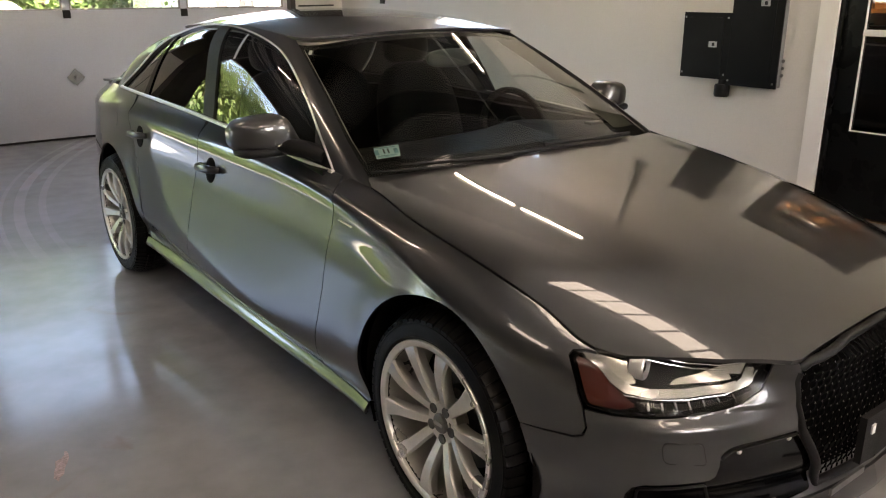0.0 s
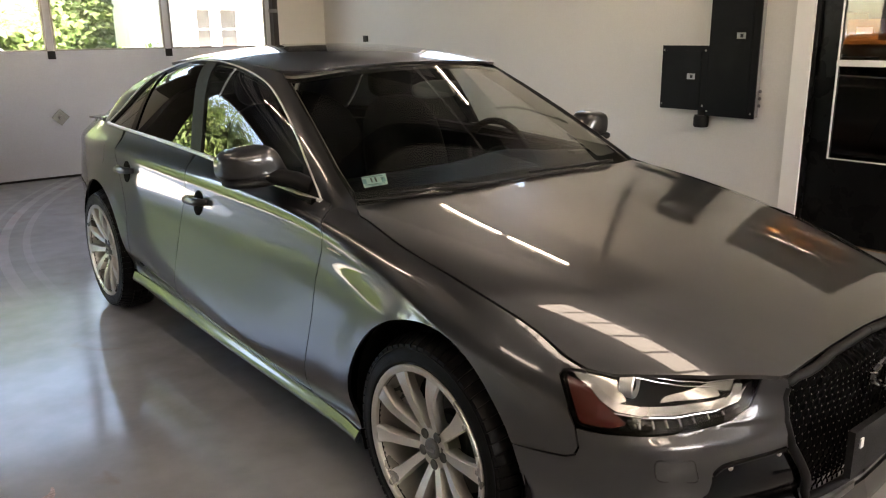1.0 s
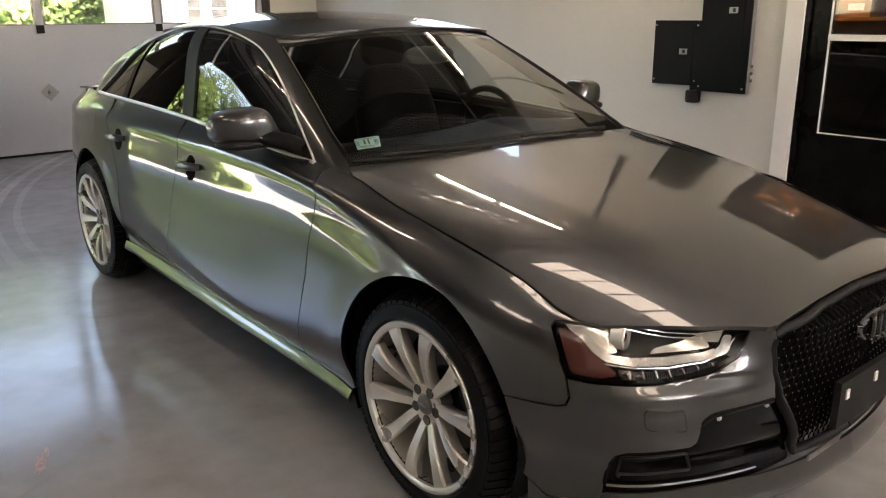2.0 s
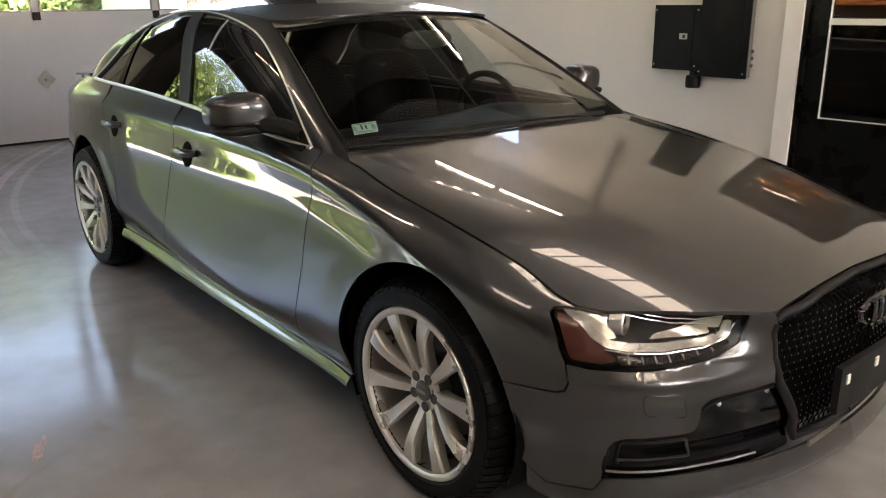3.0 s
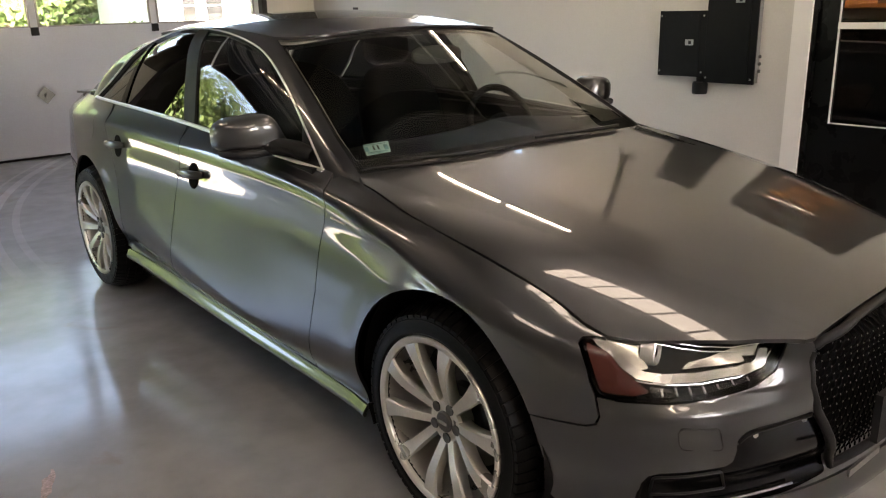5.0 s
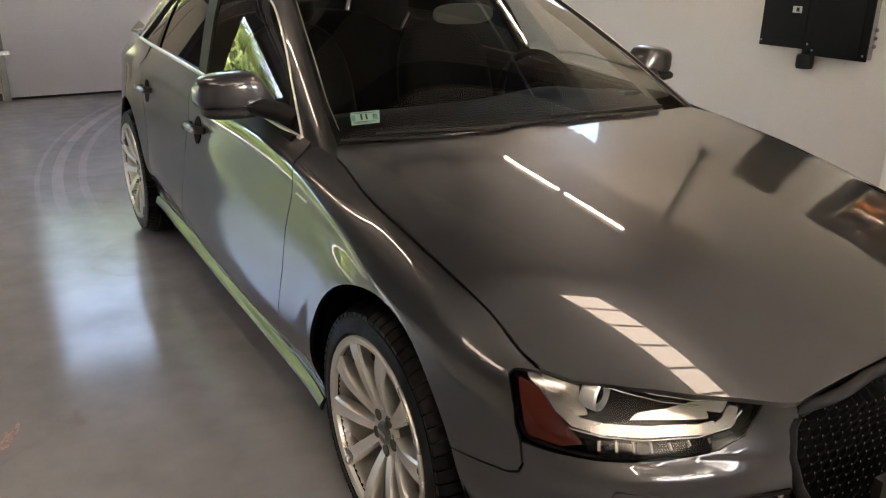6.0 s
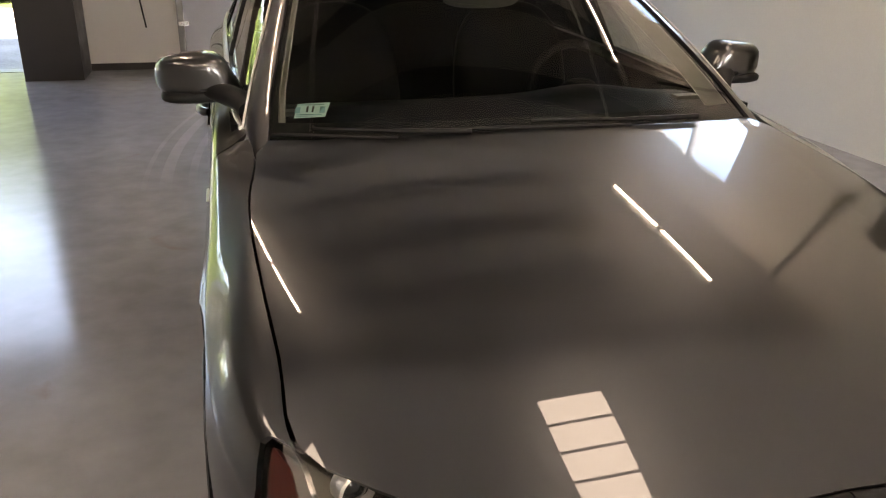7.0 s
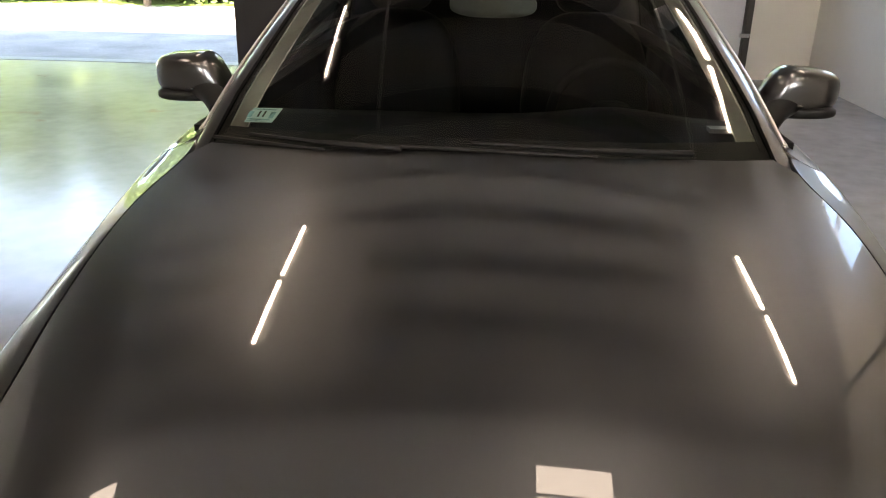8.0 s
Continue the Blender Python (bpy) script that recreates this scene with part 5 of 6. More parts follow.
at = on_glass(-1.745, 0.131, 0.0085)
font = bpy.data.curves.new("month_number", "FONT")
font.offset = 0.0012
font.body, font.size, font.align_x, font.align_y, font.extrude = "11", 0.030, "CENTER", "CENTER", 0.0003
font.materials.append(INK)
num = new("month_number", font)
num.parent, num.matrix_world = stk, at
tagged(num, "black printed number 11")
bars = bmesh.new()
for x0, x1, y0, y1 in ((-0.040, -0.026, -0.014, 0.010), (0.026, 0.040, -0.014, 0.010), (-0.038, 0.036, 0.0165, 0.0195), (-0.034, 0.034, -0.0215, -0.018), (-0.034, 0.020, -0.0265, -0.0245)):
    add_box(bars, (x0, y0, 0), (x1, y1, 0.0004), at)
part("print_bars", bars, TEAL_INK, stk, "dark printed bars")
part("dash_plate", box((0.492, 0.560, 0.907), (0.572, 0.574, 0.913)), SATIN, car, "small bright plate at the foot of the windscreen", bevel=0.002)
streak = bmesh.new()
rng = random.Random(3)
ring_ = []
for i in range(16):
    a = 2 * math.pi * i / 16
    r = rng.uniform(0.7, 1.15)
    ring_.append(streak.verts.new((-1.64 + 0.022 * r * math.cos(a) + 0.03 * math.sin(a), 0.99 + 0.085 * r * math.sin(a), 0.0012)))
streak.faces.new(ring_)
part("paint_streak", streak, RED_MARK, label="faint red paint streak on the concrete floor", category="paint mark")


# ---------------------------------------------------------------- vehicle doors of the workshop
def sectional_door():
    d = thing("garage_door", "closed white sectional garage door with a row of windows", "garage door", (0.7, RY, 0))
    x0, x1, y0, y1, h = G1A + 0.03, G1B - 0.03, RY + 0.02, RY + 0.065, 0.622
    panes = [(x0 + 0.08, 0.085), (0.155, 1.295), (1.365, x1 - 0.06)]
    for k in range(5):
        z0, z1 = 0.02 + h * k, 0.02 + h * (k + 1) - 0.0005
        if k >= 2:
            bars = [((x0, y0, z0), (x1, y1, z0 + 0.03)), ((x0, y0, z1 - 0.05), (x1, y1, z1))]
            edges = [x0] + [q for p in panes for q in p] + [x1]
            bars += [((edges[i], y0, z0 + 0.03), (edges[i + 1], y1, z1 - 0.05)) for i in range(0, len(edges), 2)]
            part("window_section", boxes(*bars), DOOR_WHITE, d, "white door section with windows", bevel=0.004)
            for a, b in panes:
                ob = part("pane", box((a, y0 + 0.02, z0 + 0.03), (b, y0 + 0.026, z1 - 0.05)), WINDOW, d, "clear pane")
                ob.visible_shadow = False
                part("pane_frame", boxes(((a, y0 - 0.008, z0 + 0.03), (a + 0.02, y0 + 0.02, z1 - 0.05)), ((b - 0.02, y0 - 0.008, z0 + 0.03), (b, y0 + 0.02, z1 - 0.05)), ((a, y0 - 0.007, z0 + 0.03), (b, y0 + 0.02, z0 + 0.045))), STEEL, d)
        else:
            part("section", box((x0, y0, z0), (x1, y1, z1)), DOOR_WHITE, d, "plain white door section", bevel=0.006)
            for gz in (z0 + 0.20, z0 + 0.41):
                part("rib", box((x0 + 0.04, y0 - 0.003, gz), (x1 - 0.04, y0 + 0.003, gz + 0.012)), DOOR_WHITE, d, bevel=0.002)
    for z in (0.62 + 0.02, 1.244 + 0.02):
        for x in (0.12, 1.33):
            if z > 1:
                part("hinge", box((x - 0.035, y0 - 0.022, z - 0.05), (x + 0.035, y0 + 0.002, z + 0.03)), BLACK, d, "small black hinge", bevel=0.005)
    m = Matrix.Translation((0.125, y0 - 0.012, 0.63)) @ Matrix.Rotation(radians(45), 4, "Y")
    part("lock_plate", box((-0.062, -0.006, -0.062), (0.062, 0.006, 0.062), m), STEEL, d, "diamond-shaped steel lock plate", bevel=0.004)
    part("lock_knob", lathe([(0.0, -0.03), (0.016, -0.03), (0.018, 0.0), (0.0, 0.0)], 16, Matrix.Translation((0.125, y0 - 0.018, 0.63)) @ Matrix.Rotation(radians(90), 4, "Z")), STEEL, d, smooth=True)
    part("bottom_seal", box((x0, y0 - 0.01, 0.0), (x1, y1, 0.022)), BLACK, d, "black rubber bottom seal", bevel=0.004)
    for s, x in ((-1, G1A), (1, G1B)):
        part("track", boxes(((x - 0.028, RY - 0.075, 0.0), (x + 0.028, RY - 0.068, 3.15)), ((x - 0.032, RY - 0.075, 0.0), (x - 0.026, RY + 0.015, 3.15)), ((x + 0.026, RY - 0.075, 0.0), (x + 0.032, RY + 0.015, 3.15))), DARK_FRAME if s > 0 else STEEL, d, "steel door track")
        for z in (0.46, 1.08, 1.70, 2.33, 2.95):
            part("roller_bracket", box((x - s * 0.028 - 0.05, RY - 0.09, z - 0.02), (x - s * 0.028 + 0.05, RY - 0.055, z + 0.02)), CHROME if z < 1 else STEEL, d, bevel=0.004)


sectional_door()
part("pier_base", box((-2.10, RY - 0.012, 0), (G1A - 0.04, RY - 0.001, 0.07)), DARK_FRAME, label="dark strip at the foot of the pier", category="baseboard", kind="structure")
part("dark_column", boxes(((-2.62, 6.86, 0), (-2.10, 7.38, CZ))), DARK_FRAME, label="dark brown boxed column beside the open doorway", category="column", kind="structure", bevel=0.012)
part("threshold", box((G2A, RY + 0.02, -0.02), (G2B, RY + 0.22, 0.004)), STEEL, label="worn steel threshold of the open doorway", category="threshold", kind="structure")
cab = bmesh.new()
add_tube(cab, [(-1.62, RY - 0.015, 1.9), (-1.60, RY - 0.018, 1.2), (-1.57, RY - 0.02, 0.75), (-1.53, RY - 0.018, 0.42)], 0.009, 6)
part("hanging_cord", cab, BLACK, label="thin dark cord hanging on the pier", category="cord")
part("wall_outlet", box((WX - 0.018, 6.44, 1.335), (WX, 6.52, 1.405)), DARK_FRAME, label="small dark outlet box on the wall", category="outlet", bevel=0.005)
part("conduit", tube([(2.72, RY - 0.02, 1.305), (3.2, RY - 0.02, 1.31)], 0.009, 8), DARK_FRAME, label="thin dark conduit along the rear wall", category="conduit", group="conduits")
part("conduit", tube([(2.72, RY - 0.02, 1.235), (3.2, RY - 0.02, 1.235)], 0.012, 8), DARK_FRAME, label="thin dark conduit along the rear wall", category="conduit", group="conduits")


# ---------------------------------------------------------------- electrical panels
def breaker_panel(y0, y1, z0, z1, latch_z, latch_y, label):
    x = WX - 0.072
    t = thing("breaker_panel", label, "breaker panel", (WX, (y0 + y1) / 2, z0), "electrical panels")
    part("case", box((x + 0.010, y0 + 0.008, z0 + 0.008), (WX, y1 - 0.008, z1 - 0.008)), GALVANISED, t, "grey galvanised case", bevel=0.004)
    part("cover", box((x, y0, z0), (x + 0.012, y1, z1)), PANEL_GREY, t, "charcoal steel cover", bevel=0.004)
    part("panel_door", box((x - 0.004, y0 + 0.055, z0 + 0.03), (x + 0.001, y1 - 0.025, z1 - 0.035)), PANEL_GREY, t, "hinged charcoal door", bevel=0.002)
    latch = part("latch", box((x - 0.007, latch_y - 0.034, latch_z - 0.021), (x - 0.003, latch_y + 0.034, latch_z + 0.021)), STEEL, t, "grey latch plate", bevel=0.002)
    part("latch_slot", box((x - 0.009, latch_y - 0.016, latch_z - 0.013), (x - 0.0065, latch_y + 0.006, latch_z + 0.013)), BLACK, latch)
    for yy in (y0 + 0.025, y1 - 0.015):
        for zz in (z0 + 0.035, z1 - 0.035):
            part("screw", lathe([(0.0, -0.003), (0.0075, -0.003), (0.0075, 0.002), (0.0, 0.002)], 10, Matrix.Translation((x - 0.001, yy, zz))), STEEL, t, "bright screw head")
    return t


breaker_panel(1.885, 2.287, 0.842, 1.315, 1.09, 2.02, "small charcoal steel breaker panel on the wall")
breaker_panel(1.49, 1.884, 0.807, 2.30, 1.385, 1.63, "tall charcoal steel breaker panel on the wall")
fit_ = thing("conduit_fitting", "black round conduit fitting under the breaker panels", "conduit fitting", (WX, 1.93, 0.72))
part("body", lathe([(0.0, -0.045), (0.05, -0.045), (0.056, -0.03), (0.056, 0.03), (0.05, 0.045), (0.0, 0.045)], 24, Matrix.Translation((WX - 0.04, 1.93, 0.762)) @ Matrix.Rotation(radians(90), 4, "Y")), BLACK, fit_, smooth=True)
part("neck", lathe([(0.0, 0.04), (0.03, 0.04), (0.03, 0.10), (0.0, 0.10)], 20, Matrix.Translation((WX - 0.04, 1.93, 0.762)) @ Matrix.Rotation(radians(-90), 4, "Y")), BLACK, fit_, smooth=True)
for k in range(3):
    part("knockout", lathe([(0.0, -0.012), (0.012, -0.012), (0.012, 0.0), (0.0, 0.0)], 10, Matrix.Translation((WX - 0.03, 1.484, 0.90 + 0.05 * k)) @ Matrix.Rotation(radians(90), 4, "Z")), STEEL, fit_)


# ---------------------------------------------------------------- office door and the office behind it
part("door_casing", boxes(((WX - 0.022, DY1, 0), (WX + 0.0, DY1 + 0.125, DZ + 0.16)), ((WX - 0.022, DY0 - 0.165, 0), (WX, DY0, DZ + 0.16)), ((WX - 0.022, DY0, DZ), (WX, DY1, DZ + 0.16))), TRIM_WHITE, label="broad white painted door casing", category="trim", kind="structure", bevel=0.004)
od = thing("office_door", "black glazed office door with a white-edged window", "door", (WX, 0.55, 0))
XD0, XD1 = WX + 0.03, WX + 0.075
GY0, GY1, GZ0, GZ1, BAR0, BAR1 = DY0 + 0.15, 0.983, 0.573, 2.12, 1.187, 1.226
part("door_leaf", boxes(((XD0, GY1, 0.01), (XD1, DY1 - 0.004, DZ - 0.004)), ((XD0, DY0 + 0.004, 0.01), (XD1, GY0, DZ - 0.004)), ((XD0, GY0, 0.01), (XD1, GY1, GZ0)), ((XD0, GY0, GZ1), (XD1, GY1, DZ - 0.004))), BLACK_DOOR, od, "black painted leaf")
part("door_rebate", boxes(((WX + 0.0, DY1 - 0.03, 0), (XD0 + 0.0, DY1, DZ)),), BLACK_DOOR, od)
part("glazing_bead", boxes(((XD0 - 0.008, GY1 - 0.006, GZ0), (XD0 + 0.01, GY1, GZ1)), ((XD0 - 0.008, GY0, GZ0), (XD0 + 0.01, GY0 + 0.006, GZ1)), ((XD0 - 0.008, GY0, GZ0), (XD0 + 0.01, GY1, GZ0 + 0.006)), ((XD0 - 0.008, GY0, GZ1 - 0.006), (XD0 + 0.01, GY1, GZ1))), TRIM_WHITE, od, "thin white glazing bead")
part("glazing_bar", box((XD0 - 0.012, GY0, BAR0), (XD0 + 0.02, GY1, BAR1)), TRIM_WHITE, od, "white glazing bar", bevel=0.004)
for z0, z1, mt in ((GZ0, BAR0, SMOKED), (BAR1, GZ1, WINDOW)):
    ob = part("pane", box((XD0 + 0.012, GY0, z0), (XD0 + 0.018, GY1, z1)), mt, od)
    ob.visible_shadow = False
for nm, lo, hi in (("wall_office_back", (5.3, -1.2, 0), (5.4, 2.2, 2.6)), ("wall_office_left", (WX + 0.16, 2.1, 0), (5.3, 2.2, 2.6)), ("wall_office_right", (WX + 0.16, -1.2, 0), (5.3, -1.1, 2.6))):
    wall(nm, lo, hi, OFFICE, "dim brown office wall")
part("office_floor", box((WX + 0.02, -1.2, -0.1), (5.4, 2.2, -0.001)), WOOD, label="brown office floor", category="floor", kind="structure")
part("office_ceiling", box((WX + 0.16, -1.2, 2.6), (5.4, 2.2, 2.7)), OFFICE, label="dim office ceiling", category="ceiling", kind="structure")


def shelf_unit():
    t = thing("shelf_unit", "brown wooden shelf unit in the office", "shelf", (4.9, 0.8, 0))
    for z in (0.5, 0.95, 1.30, 1.66, 2.0, 2.3):
        part("board", box((4.65, -0.6, z), (5.25, 2.0, z + 0.03)), WOOD, t, bevel=0.003)
    for y in (-0.6, 0.7, 1.97):
        part("upright", box((4.66, y, 0), (5.25, y + 0.03, 2.5)), WOOD, t)


shelf_unit()
rng = random.Random(5)
for z in (0.53, 0.98, 1.33, 1.69, 2.03):
    y = -0.5
    while y < 1.75:
        w, h, d = rng.uniform(0.14, 0.34), rng.uniform(0.12, 0.26), rng.uniform(0.2, 0.42)
        b = part("cardboard_box", box((4.68, y, z), (4.68 + d, y + w, z + h)), CARDBOARD if rng.random() < 0.65 else PANEL_GREY, label="cardboard box standing on the office shelf", category="box", group="boxes on the shelf", bevel=0.004)
        part("box_label", box((4.676, y + w * 0.2, z + h * 0.3), (4.679, y + w * 0.7, z + h * 0.62)), PAPER, b, "white paper label")
        y += w + rng.uniform(0.02, 0.2)
PX, PY = 4.0, 1.65
pl = thing("pendant_lamp", "warm lit pendant lamp in the office", "lamp", (PX, PY, 2.6))
part("cord", tube([(PX, PY, 2.6), (PX, PY, 2.35)], 0.005, 6), BLACK, pl)
part("bulb", blob(PX, PY, 2.30, 0.05, 0.05, 0.06, 2.0), WARM_BULB, pl, "glowing warm bulb", smooth=True)
part("shade", lathe([(0.03, 0.0), (0.14, 0.10), (0.145, 0.10), (0.035, -0.005)], 24, Matrix.Translation((PX, PY, 2.40)) @ Matrix.Rotation(radians(90), 4, "Y"), closed=True), STEEL, pl, smooth=True)
hw = thing("window", "high daylit window with white frame in the wall", "window", (WX, (HY0 + HY1) / 2, HZ0), "", "structure")
part("window_frame", boxes(((WX + 0.04, HY0, HZ0), (WX + 0.12, HY0 + 0.05, HZ1)), ((WX + 0.04, HY1 - 0.05, HZ0), (WX + 0.12, HY1, HZ1)), ((WX + 0.04, HY0, HZ0), (WX + 0.12, HY1, HZ0 + 0.05)), ((WX + 0.04, HY0, HZ1 - 0.05), (WX + 0.12, HY1, HZ1)), ((WX + 0.05, 4.2, HZ0), (WX + 0.11, 4.25, HZ1))), TRIM_WHITE, hw)
part("pane", box((WX + 0.077, HY0 + 0.05, HZ0 + 0.05), (WX + 0.083, HY1 - 0.05, HZ1 - 0.05)), WINDOW, hw).visible_shadow = False
drop = thing("hose_drop", "dark air line hanging down the wall from the ceiling", "air line", (WX, 2.28, CZ))
part("pipe", tube([(WX - 0.03, 2.28, CZ), (WX - 0.03, 2.28, 2.16)], 0.022, 10), BLACK, drop, smooth=True)
part("coupling", lathe([(0.0, -0.07), (0.03, -0.07), (0.045, -0.05), (0.045, 0.06), (0.025, 0.08), (0.0, 0.08)], 16, Matrix.Translation((WX - 0.045, 2.28, 2.09)) @ Matrix.Rotation(radians(90), 4, "Y")), BLACK, drop, smooth=True)
# windows behind the camera: unseen, widened to let in fill light
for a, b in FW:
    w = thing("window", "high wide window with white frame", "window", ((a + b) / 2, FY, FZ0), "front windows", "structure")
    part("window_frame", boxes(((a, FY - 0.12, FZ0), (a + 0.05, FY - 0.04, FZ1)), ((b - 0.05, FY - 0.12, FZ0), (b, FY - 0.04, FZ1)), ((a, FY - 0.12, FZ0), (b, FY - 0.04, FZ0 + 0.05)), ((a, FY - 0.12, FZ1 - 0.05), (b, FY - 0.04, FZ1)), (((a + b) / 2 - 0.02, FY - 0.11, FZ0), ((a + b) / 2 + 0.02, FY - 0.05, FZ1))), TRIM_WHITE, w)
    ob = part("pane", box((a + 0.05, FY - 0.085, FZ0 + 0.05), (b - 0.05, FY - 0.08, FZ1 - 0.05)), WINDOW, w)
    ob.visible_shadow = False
# unseen side window, made up to brighten the car's flank
for a, b in FILL_LW:
    w = thing("window", "wide side window with white frame", "window", (LX, (a + b) / 2, LZ0), "side windows", "structure")
    x0, x1 = LX - 0.12, LX - 0.04
    part("window_frame", boxes(((x0, a, LZ0), (x1, a + 0.05, LZ1)), ((x0, b - 0.05, LZ0), (x1, b, LZ1)), ((x0, a, LZ0), (x1, b, LZ0 + 0.05)), ((x0, a, LZ1 - 0.05), (x1, b, LZ1)), ((x0, (a + b) / 2 - 0.02, LZ0), (x1, (a + b) / 2 + 0.02, LZ1))), TRIM_WHITE, w)
    ob = part("pane", box((LX - 0.085, a + 0.05, LZ0 + 0.05), (LX - 0.08, b - 0.05, LZ1 - 0.05)), WINDOW, w)
    ob.visible_shadow = False


# ---------------------------------------------------------------- outside
gm = bmesh.new()
ys = [-400, -60, -30, -10, FY, 0, RY + 0.2, 9, 11, 13, 15, 17, 19, 21, 24, 30, 60, 400]
gx = [-400, -60, -30, -15, -7, 0, 7, 15, 30, 60, 400]
gv = [[gm.verts.new((x, y, -0.03 - 0.75 * (0.5 - 0.5 * math.cos(math.pi * min(1, max(0, (y - 9) / 13)))))) for x in gx] for y in ys]
for r0, r1 in zip(gv, gv[1:]):
    for i in range(len(gx) - 1):
        gm.faces.new((r0[i], r0[i + 1], r1[i + 1], r1[i]))
part("ground", gm, ASPHALT, label="pale grey asphalt yard", category="ground", kind="structure")
# strip darker than the yard, from the doorway to y 10.3
part("apron", boxes(((-20, RY + 0.22, -0.2), (20, 10.3, -0.022))), APRON_GREY, label="worn grey gravel apron before the open bay", category="apron", kind="structure", bevel=0.01)
part("lawn", boxes(((-40, 23, -0.9), (40, 60, -0.74))), GRASS, label="mown green lawn beyond the yard", category="lawn", kind="structure", bevel=0.03)


def leaf_cloud(bm, rng, cx, cy, cz, rx, ry, rz, n, size):
    """Small leaf blades scattered in an uneven clump."""
    for _ in range(n):
        u = Vector((rng.gauss(0, 1), rng.gauss(0, 1), rng.gauss(0, 1))).normalized() * (rng.random() ** 0.35)
        p = Vector((cx + u.x * rx, cy + u.y * ry, cz + u.z * rz))
        a = Vector((rng.gauss(0, 1), rng.gauss(0, 1), rng.gauss(0, 0.6))).normalized() * size * rng.uniform(0.6, 1.3)
        b = a.cross(Vector((rng.gauss(0, 1), rng.gauss(0, 1), rng.gauss(0, 1)))).normalized() * a.length * 0.5
        bm.faces.new([bm.verts.new(p + q) for q in (-a, b, a, -b)])


def tree(x, y, h, spread, mat, seed):
    rng = random.Random(seed)
    t = thing("tree", "leafy deciduous tree beyond the yard", "tree", (x, y, -0.75), "trees beyond the yard")
    bm = bmesh.new()
    lean = rng.uniform(-0.3, 0.3)
    add_tube(bm, [(x, y, -0.8), (x + lean * 0.3, y, h * 0.25), (x + lean, y + 0.1, h * 0.6)], [0.18 * h / 6, 0.14 * h / 6, 0.06 * h / 6], 8)
    for k in range(6):
        a = rng.uniform(0, 6.28)
        z = h * rng.uniform(0.25, 0.5)
        add_tube(bm, [(x + lean * 0.5, y, z), (x + math.cos(a) * spread * 0.4, y + math.sin(a) * spread * 0.4, z + h * 0.14), (x + math.cos(a) * spread * 0.75, y + math.sin(a) * spread * 0.75, z + h * 0.24)], [0.06, 0.045, 0.02], 6)
    part("trunk", bm, BARK, t, "brown trunk with limbs")
    cr = bmesh.new()
    for k in range(26):
        a, q = rng.uniform(0, 6.28), rng.uniform(0.1, 1.0) ** 0.6
        r = spread * rng.uniform(0.30, 0.52)
        leaf_cloud(cr, rng, x + math.cos(a) * spread * q * 0.85, y + math.sin(a) * spread * q * 0.85, h * rng.uniform(0.12, 0.93) - 0.4, r, r, r * 0.8, 380, 0.165)
    part("crown", cr, mat, t, "uneven leafy crown")


k = 0
for x, y, h, sp, mt in ((-19, 29, 9.8, 4.4, LEAF), (-15.5, 27, 8.2, 3.6, LEAF_DARK), (-12.0, 29, 9.4, 4.1, LEAF), (-9.0, 28, 8.2, 3.6, LEAF), (-6.2, 27, 7.5, 3.2, LEAF_DARK), (-3.4, 29, 8.6, 3.6, LEAF), (-0.4, 28, 8.6, 3.4, LEAF), (2.4, 28, 9.0, 3.5, LEAF), (5.0, 30, 9.2, 3.6, LEAF_DARK), (7.4, 33, 9.4, 3.6, LEAF), (11, 35, 6.2, 3.4, LEAF), (15, 35, 6.2, 3.4, LEAF_DARK), (-23, 30, 10.1, 4.5, LEAF_DARK), (-28, 32, 10.1, 4.8, LEAF),
                        (-13.5, 23.5, 3.6, 1.9, LEAF), (-10.4, 23.0, 4.2, 2.0, LEAF_DARK), (-7.6, 24, 3.4, 1.9, LEAF), (-17.5, 24, 4.4, 2.2, LEAF), (-4.6, 23.5, 3.0, 1.7, LEAF)):
    k += 1
    tree(x, y, h, sp, mt, k)
hd = bmesh.new()
rng = random.Random(77)
for i in range(70):
    leaf_cloud(hd, rng, -26 + 34 * i / 69, 23.6 + rng.uniform(-0.6, 0.6), -0.1 + rng.uniform(-0.3, 0.5), 0.75, 0.6, rng.uniform(0.6, 1.1), 120, 0.12)
part("hedge", hd, LEAF, label="rough bright green hedge along the lawn", category="hedge", kind="stuff")

wd = bmesh.new()
rng = random.Random(41)
for i in range(230):
    x = -44 + 62 * rng.random()
    z = rng.uniform(-0.6, 6.6 + 0.9 * math.sin(x * 0.7) + 0.6 * math.sin(x * 1.9))
    leaf_cloud(wd, rng, x, 36 + rng.uniform(-1.0, 1.0), z, 1.7, 1.0, 1.2, 190, 0.27)
part("far_woods", wd, LEAF, label="dense green woodland closing the view beyond the yard", category="woods", kind="stuff")


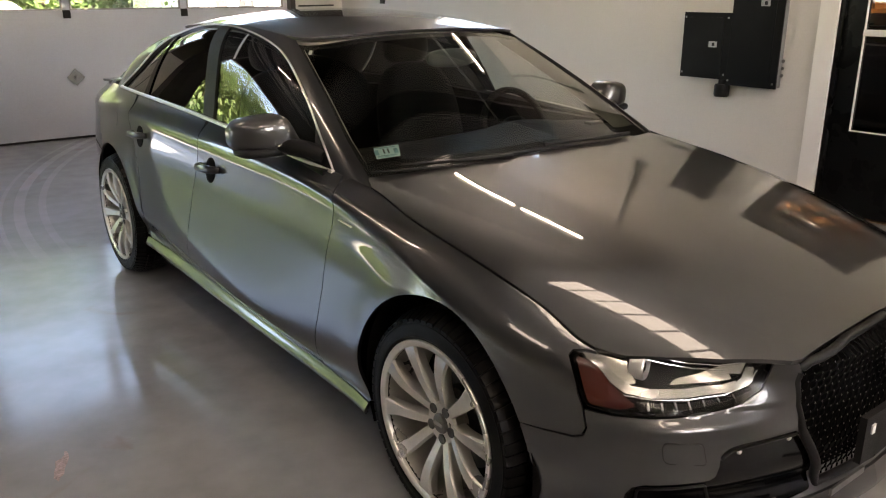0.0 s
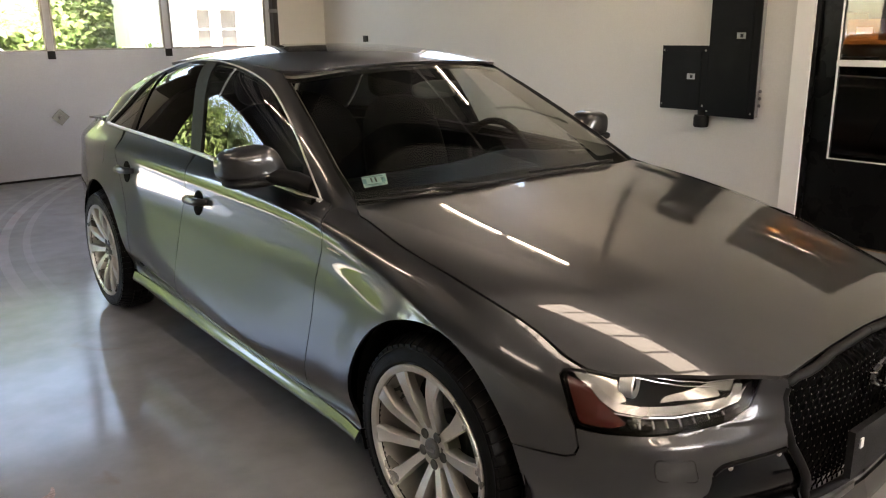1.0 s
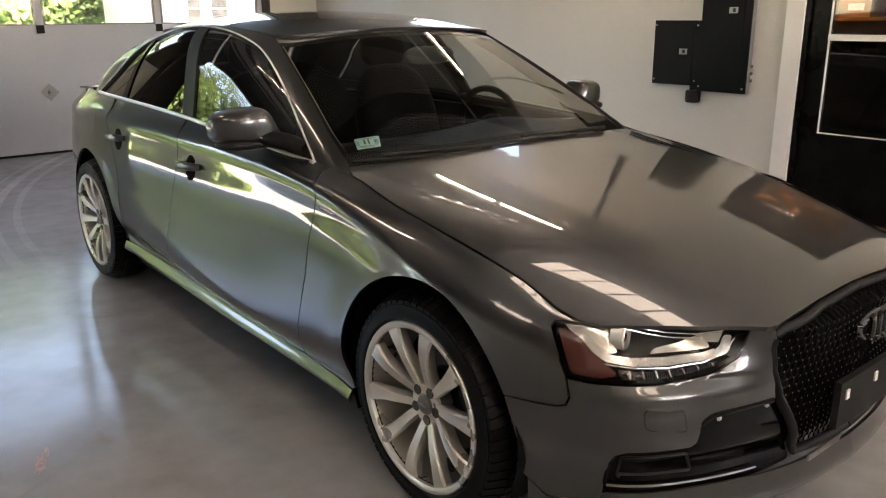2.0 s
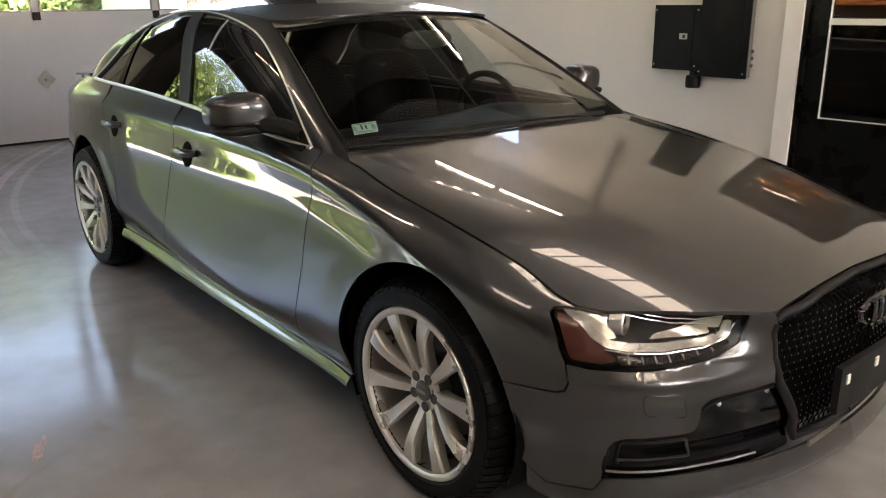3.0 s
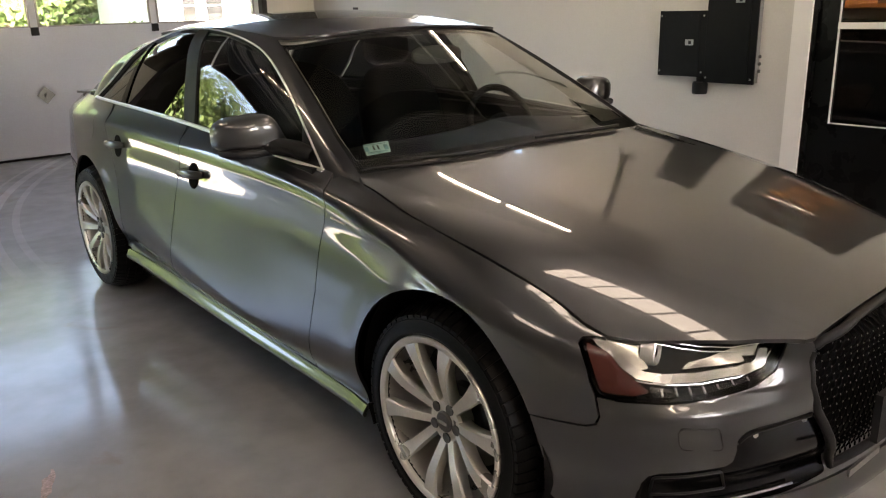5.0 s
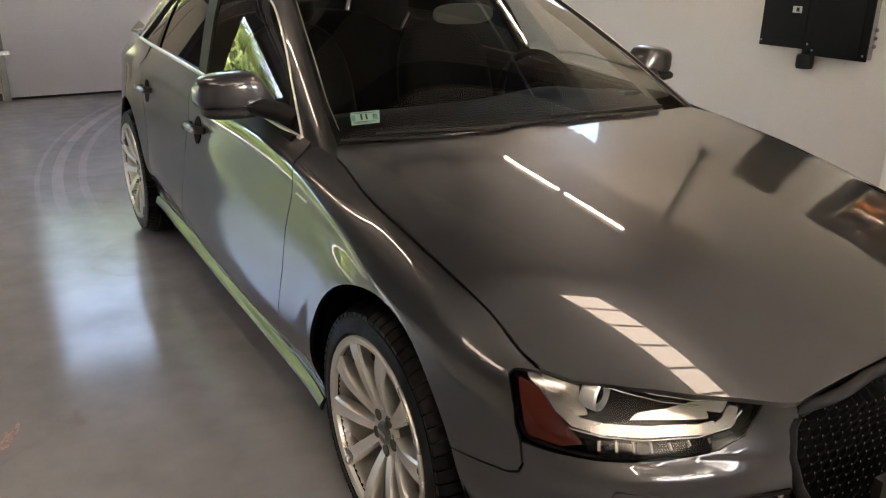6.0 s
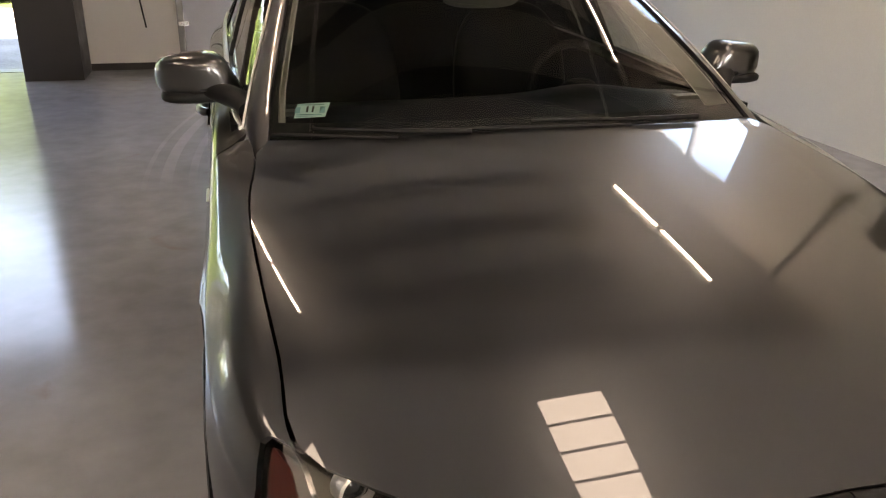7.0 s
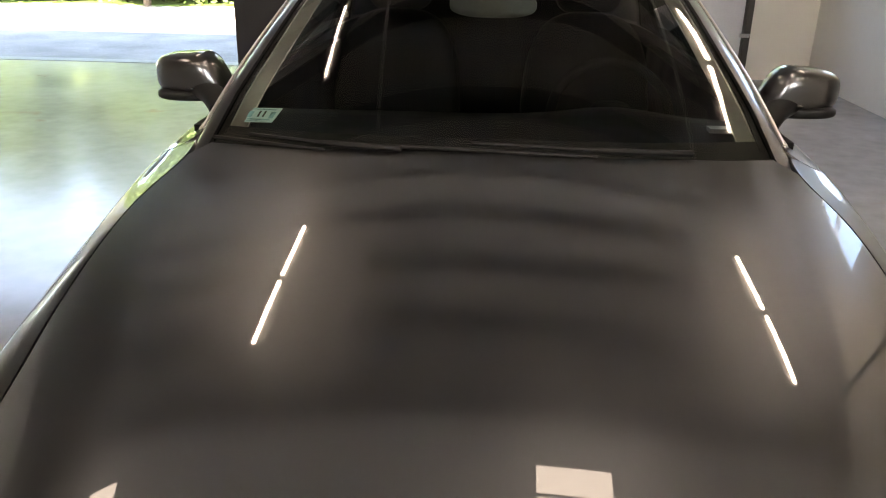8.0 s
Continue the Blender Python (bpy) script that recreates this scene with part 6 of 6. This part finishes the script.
def white_house():
    t = thing("house", "white clapboard house with porch posts across the yard", "house", (10.2, 23, -0.75))
    part("wall", boxes(((7.3, 22, -0.8), (14.5, 28, 3.2))), SIDING, t, "white siding wall")
    part("roof", boxes(((6.9, 21.2, 3.2), (14.9, 28.4, 3.35)), ((7.4, 22.5, 3.35), (14.5, 27, 4.2))), SHINGLE, t, "grey roof")
    part("porch_roof", box((6.9, 20.6, 2.42), (12.8, 22, 2.58)), SIDING, t)
    for x in (7.1, 8.9, 10.1, 12.6):
        part("porch_post", box((x, 20.75, -0.8), (x + 0.16, 20.9, 2.42)), SIDING, t)
    for x in (7.66, 8.5, 9.9, 11.5):
        w = part("window", box((x, 21.96, 1.05), (x + 0.5, 22.0, 2.15)), FAR_PANE, t, "grey window")
        part("window_frame", boxes(((x - 0.06, 21.95, 0.99), (x, 21.99, 2.21)), ((x + 0.5, 21.95, 0.99), (x + 0.56, 21.99, 2.21)), ((x, 21.95, 1.58), (x + 0.5, 21.985, 1.62))), SIDING, w)


white_house()


def parked_van(x, y, z):
    t = thing("parked_van", "white van parked across the yard", "van", (x, y, z))
    bm = bmesh.new()
    prof = [(0, 0.35), (0.05, 0.95), (0.35, 1.75), (0.7, 1.98), (3.4, 1.98), (4.3, 1.25), (5.1, 1.0), (5.3, 0.75), (5.3, 0.35)]
    sides_ = [[bm.verts.new((x + px, y + dy, z + pz)) for px, pz in prof] for dy in (0, 1.85)]
    bm.faces.new(sides_[0][::-1])
    bm.faces.new(sides_[1])
    for i in range(len(prof)):
        j = (i + 1) % len(prof)
        bm.faces.new((sides_[0][i], sides_[0][j], sides_[1][j], sides_[1][i]))
    bmesh.ops.recalc_face_normals(bm, faces=bm.faces)
    part("body", bm, VAN_WHITE, t, bevel=0.08)
    for a, b in ((0.6, 1.55), (1.7, 2.65), (2.75, 3.5)):
        part("side_window", box((x + a, y - 0.01, z + 1.25), (x + b, y + 0.02, z + 1.78)), SMOKED, t)
    for wx in (0.95, 4.2):
        for wy in (0.02, 1.83):
            w = part("wheel", lathe([(0.0, -0.1), (0.2, -0.1), (0.34, -0.09), (0.36, 0), (0.34, 0.09), (0.2, 0.1), (0.0, 0.1)], 24, Matrix.Translation((x + wx, y + wy, z + 0.36)) @ Matrix.Rotation(radians(90), 4, "Z")), RUBBER, t, smooth=True)


parked_van(-1.3, 20.5, -0.72)
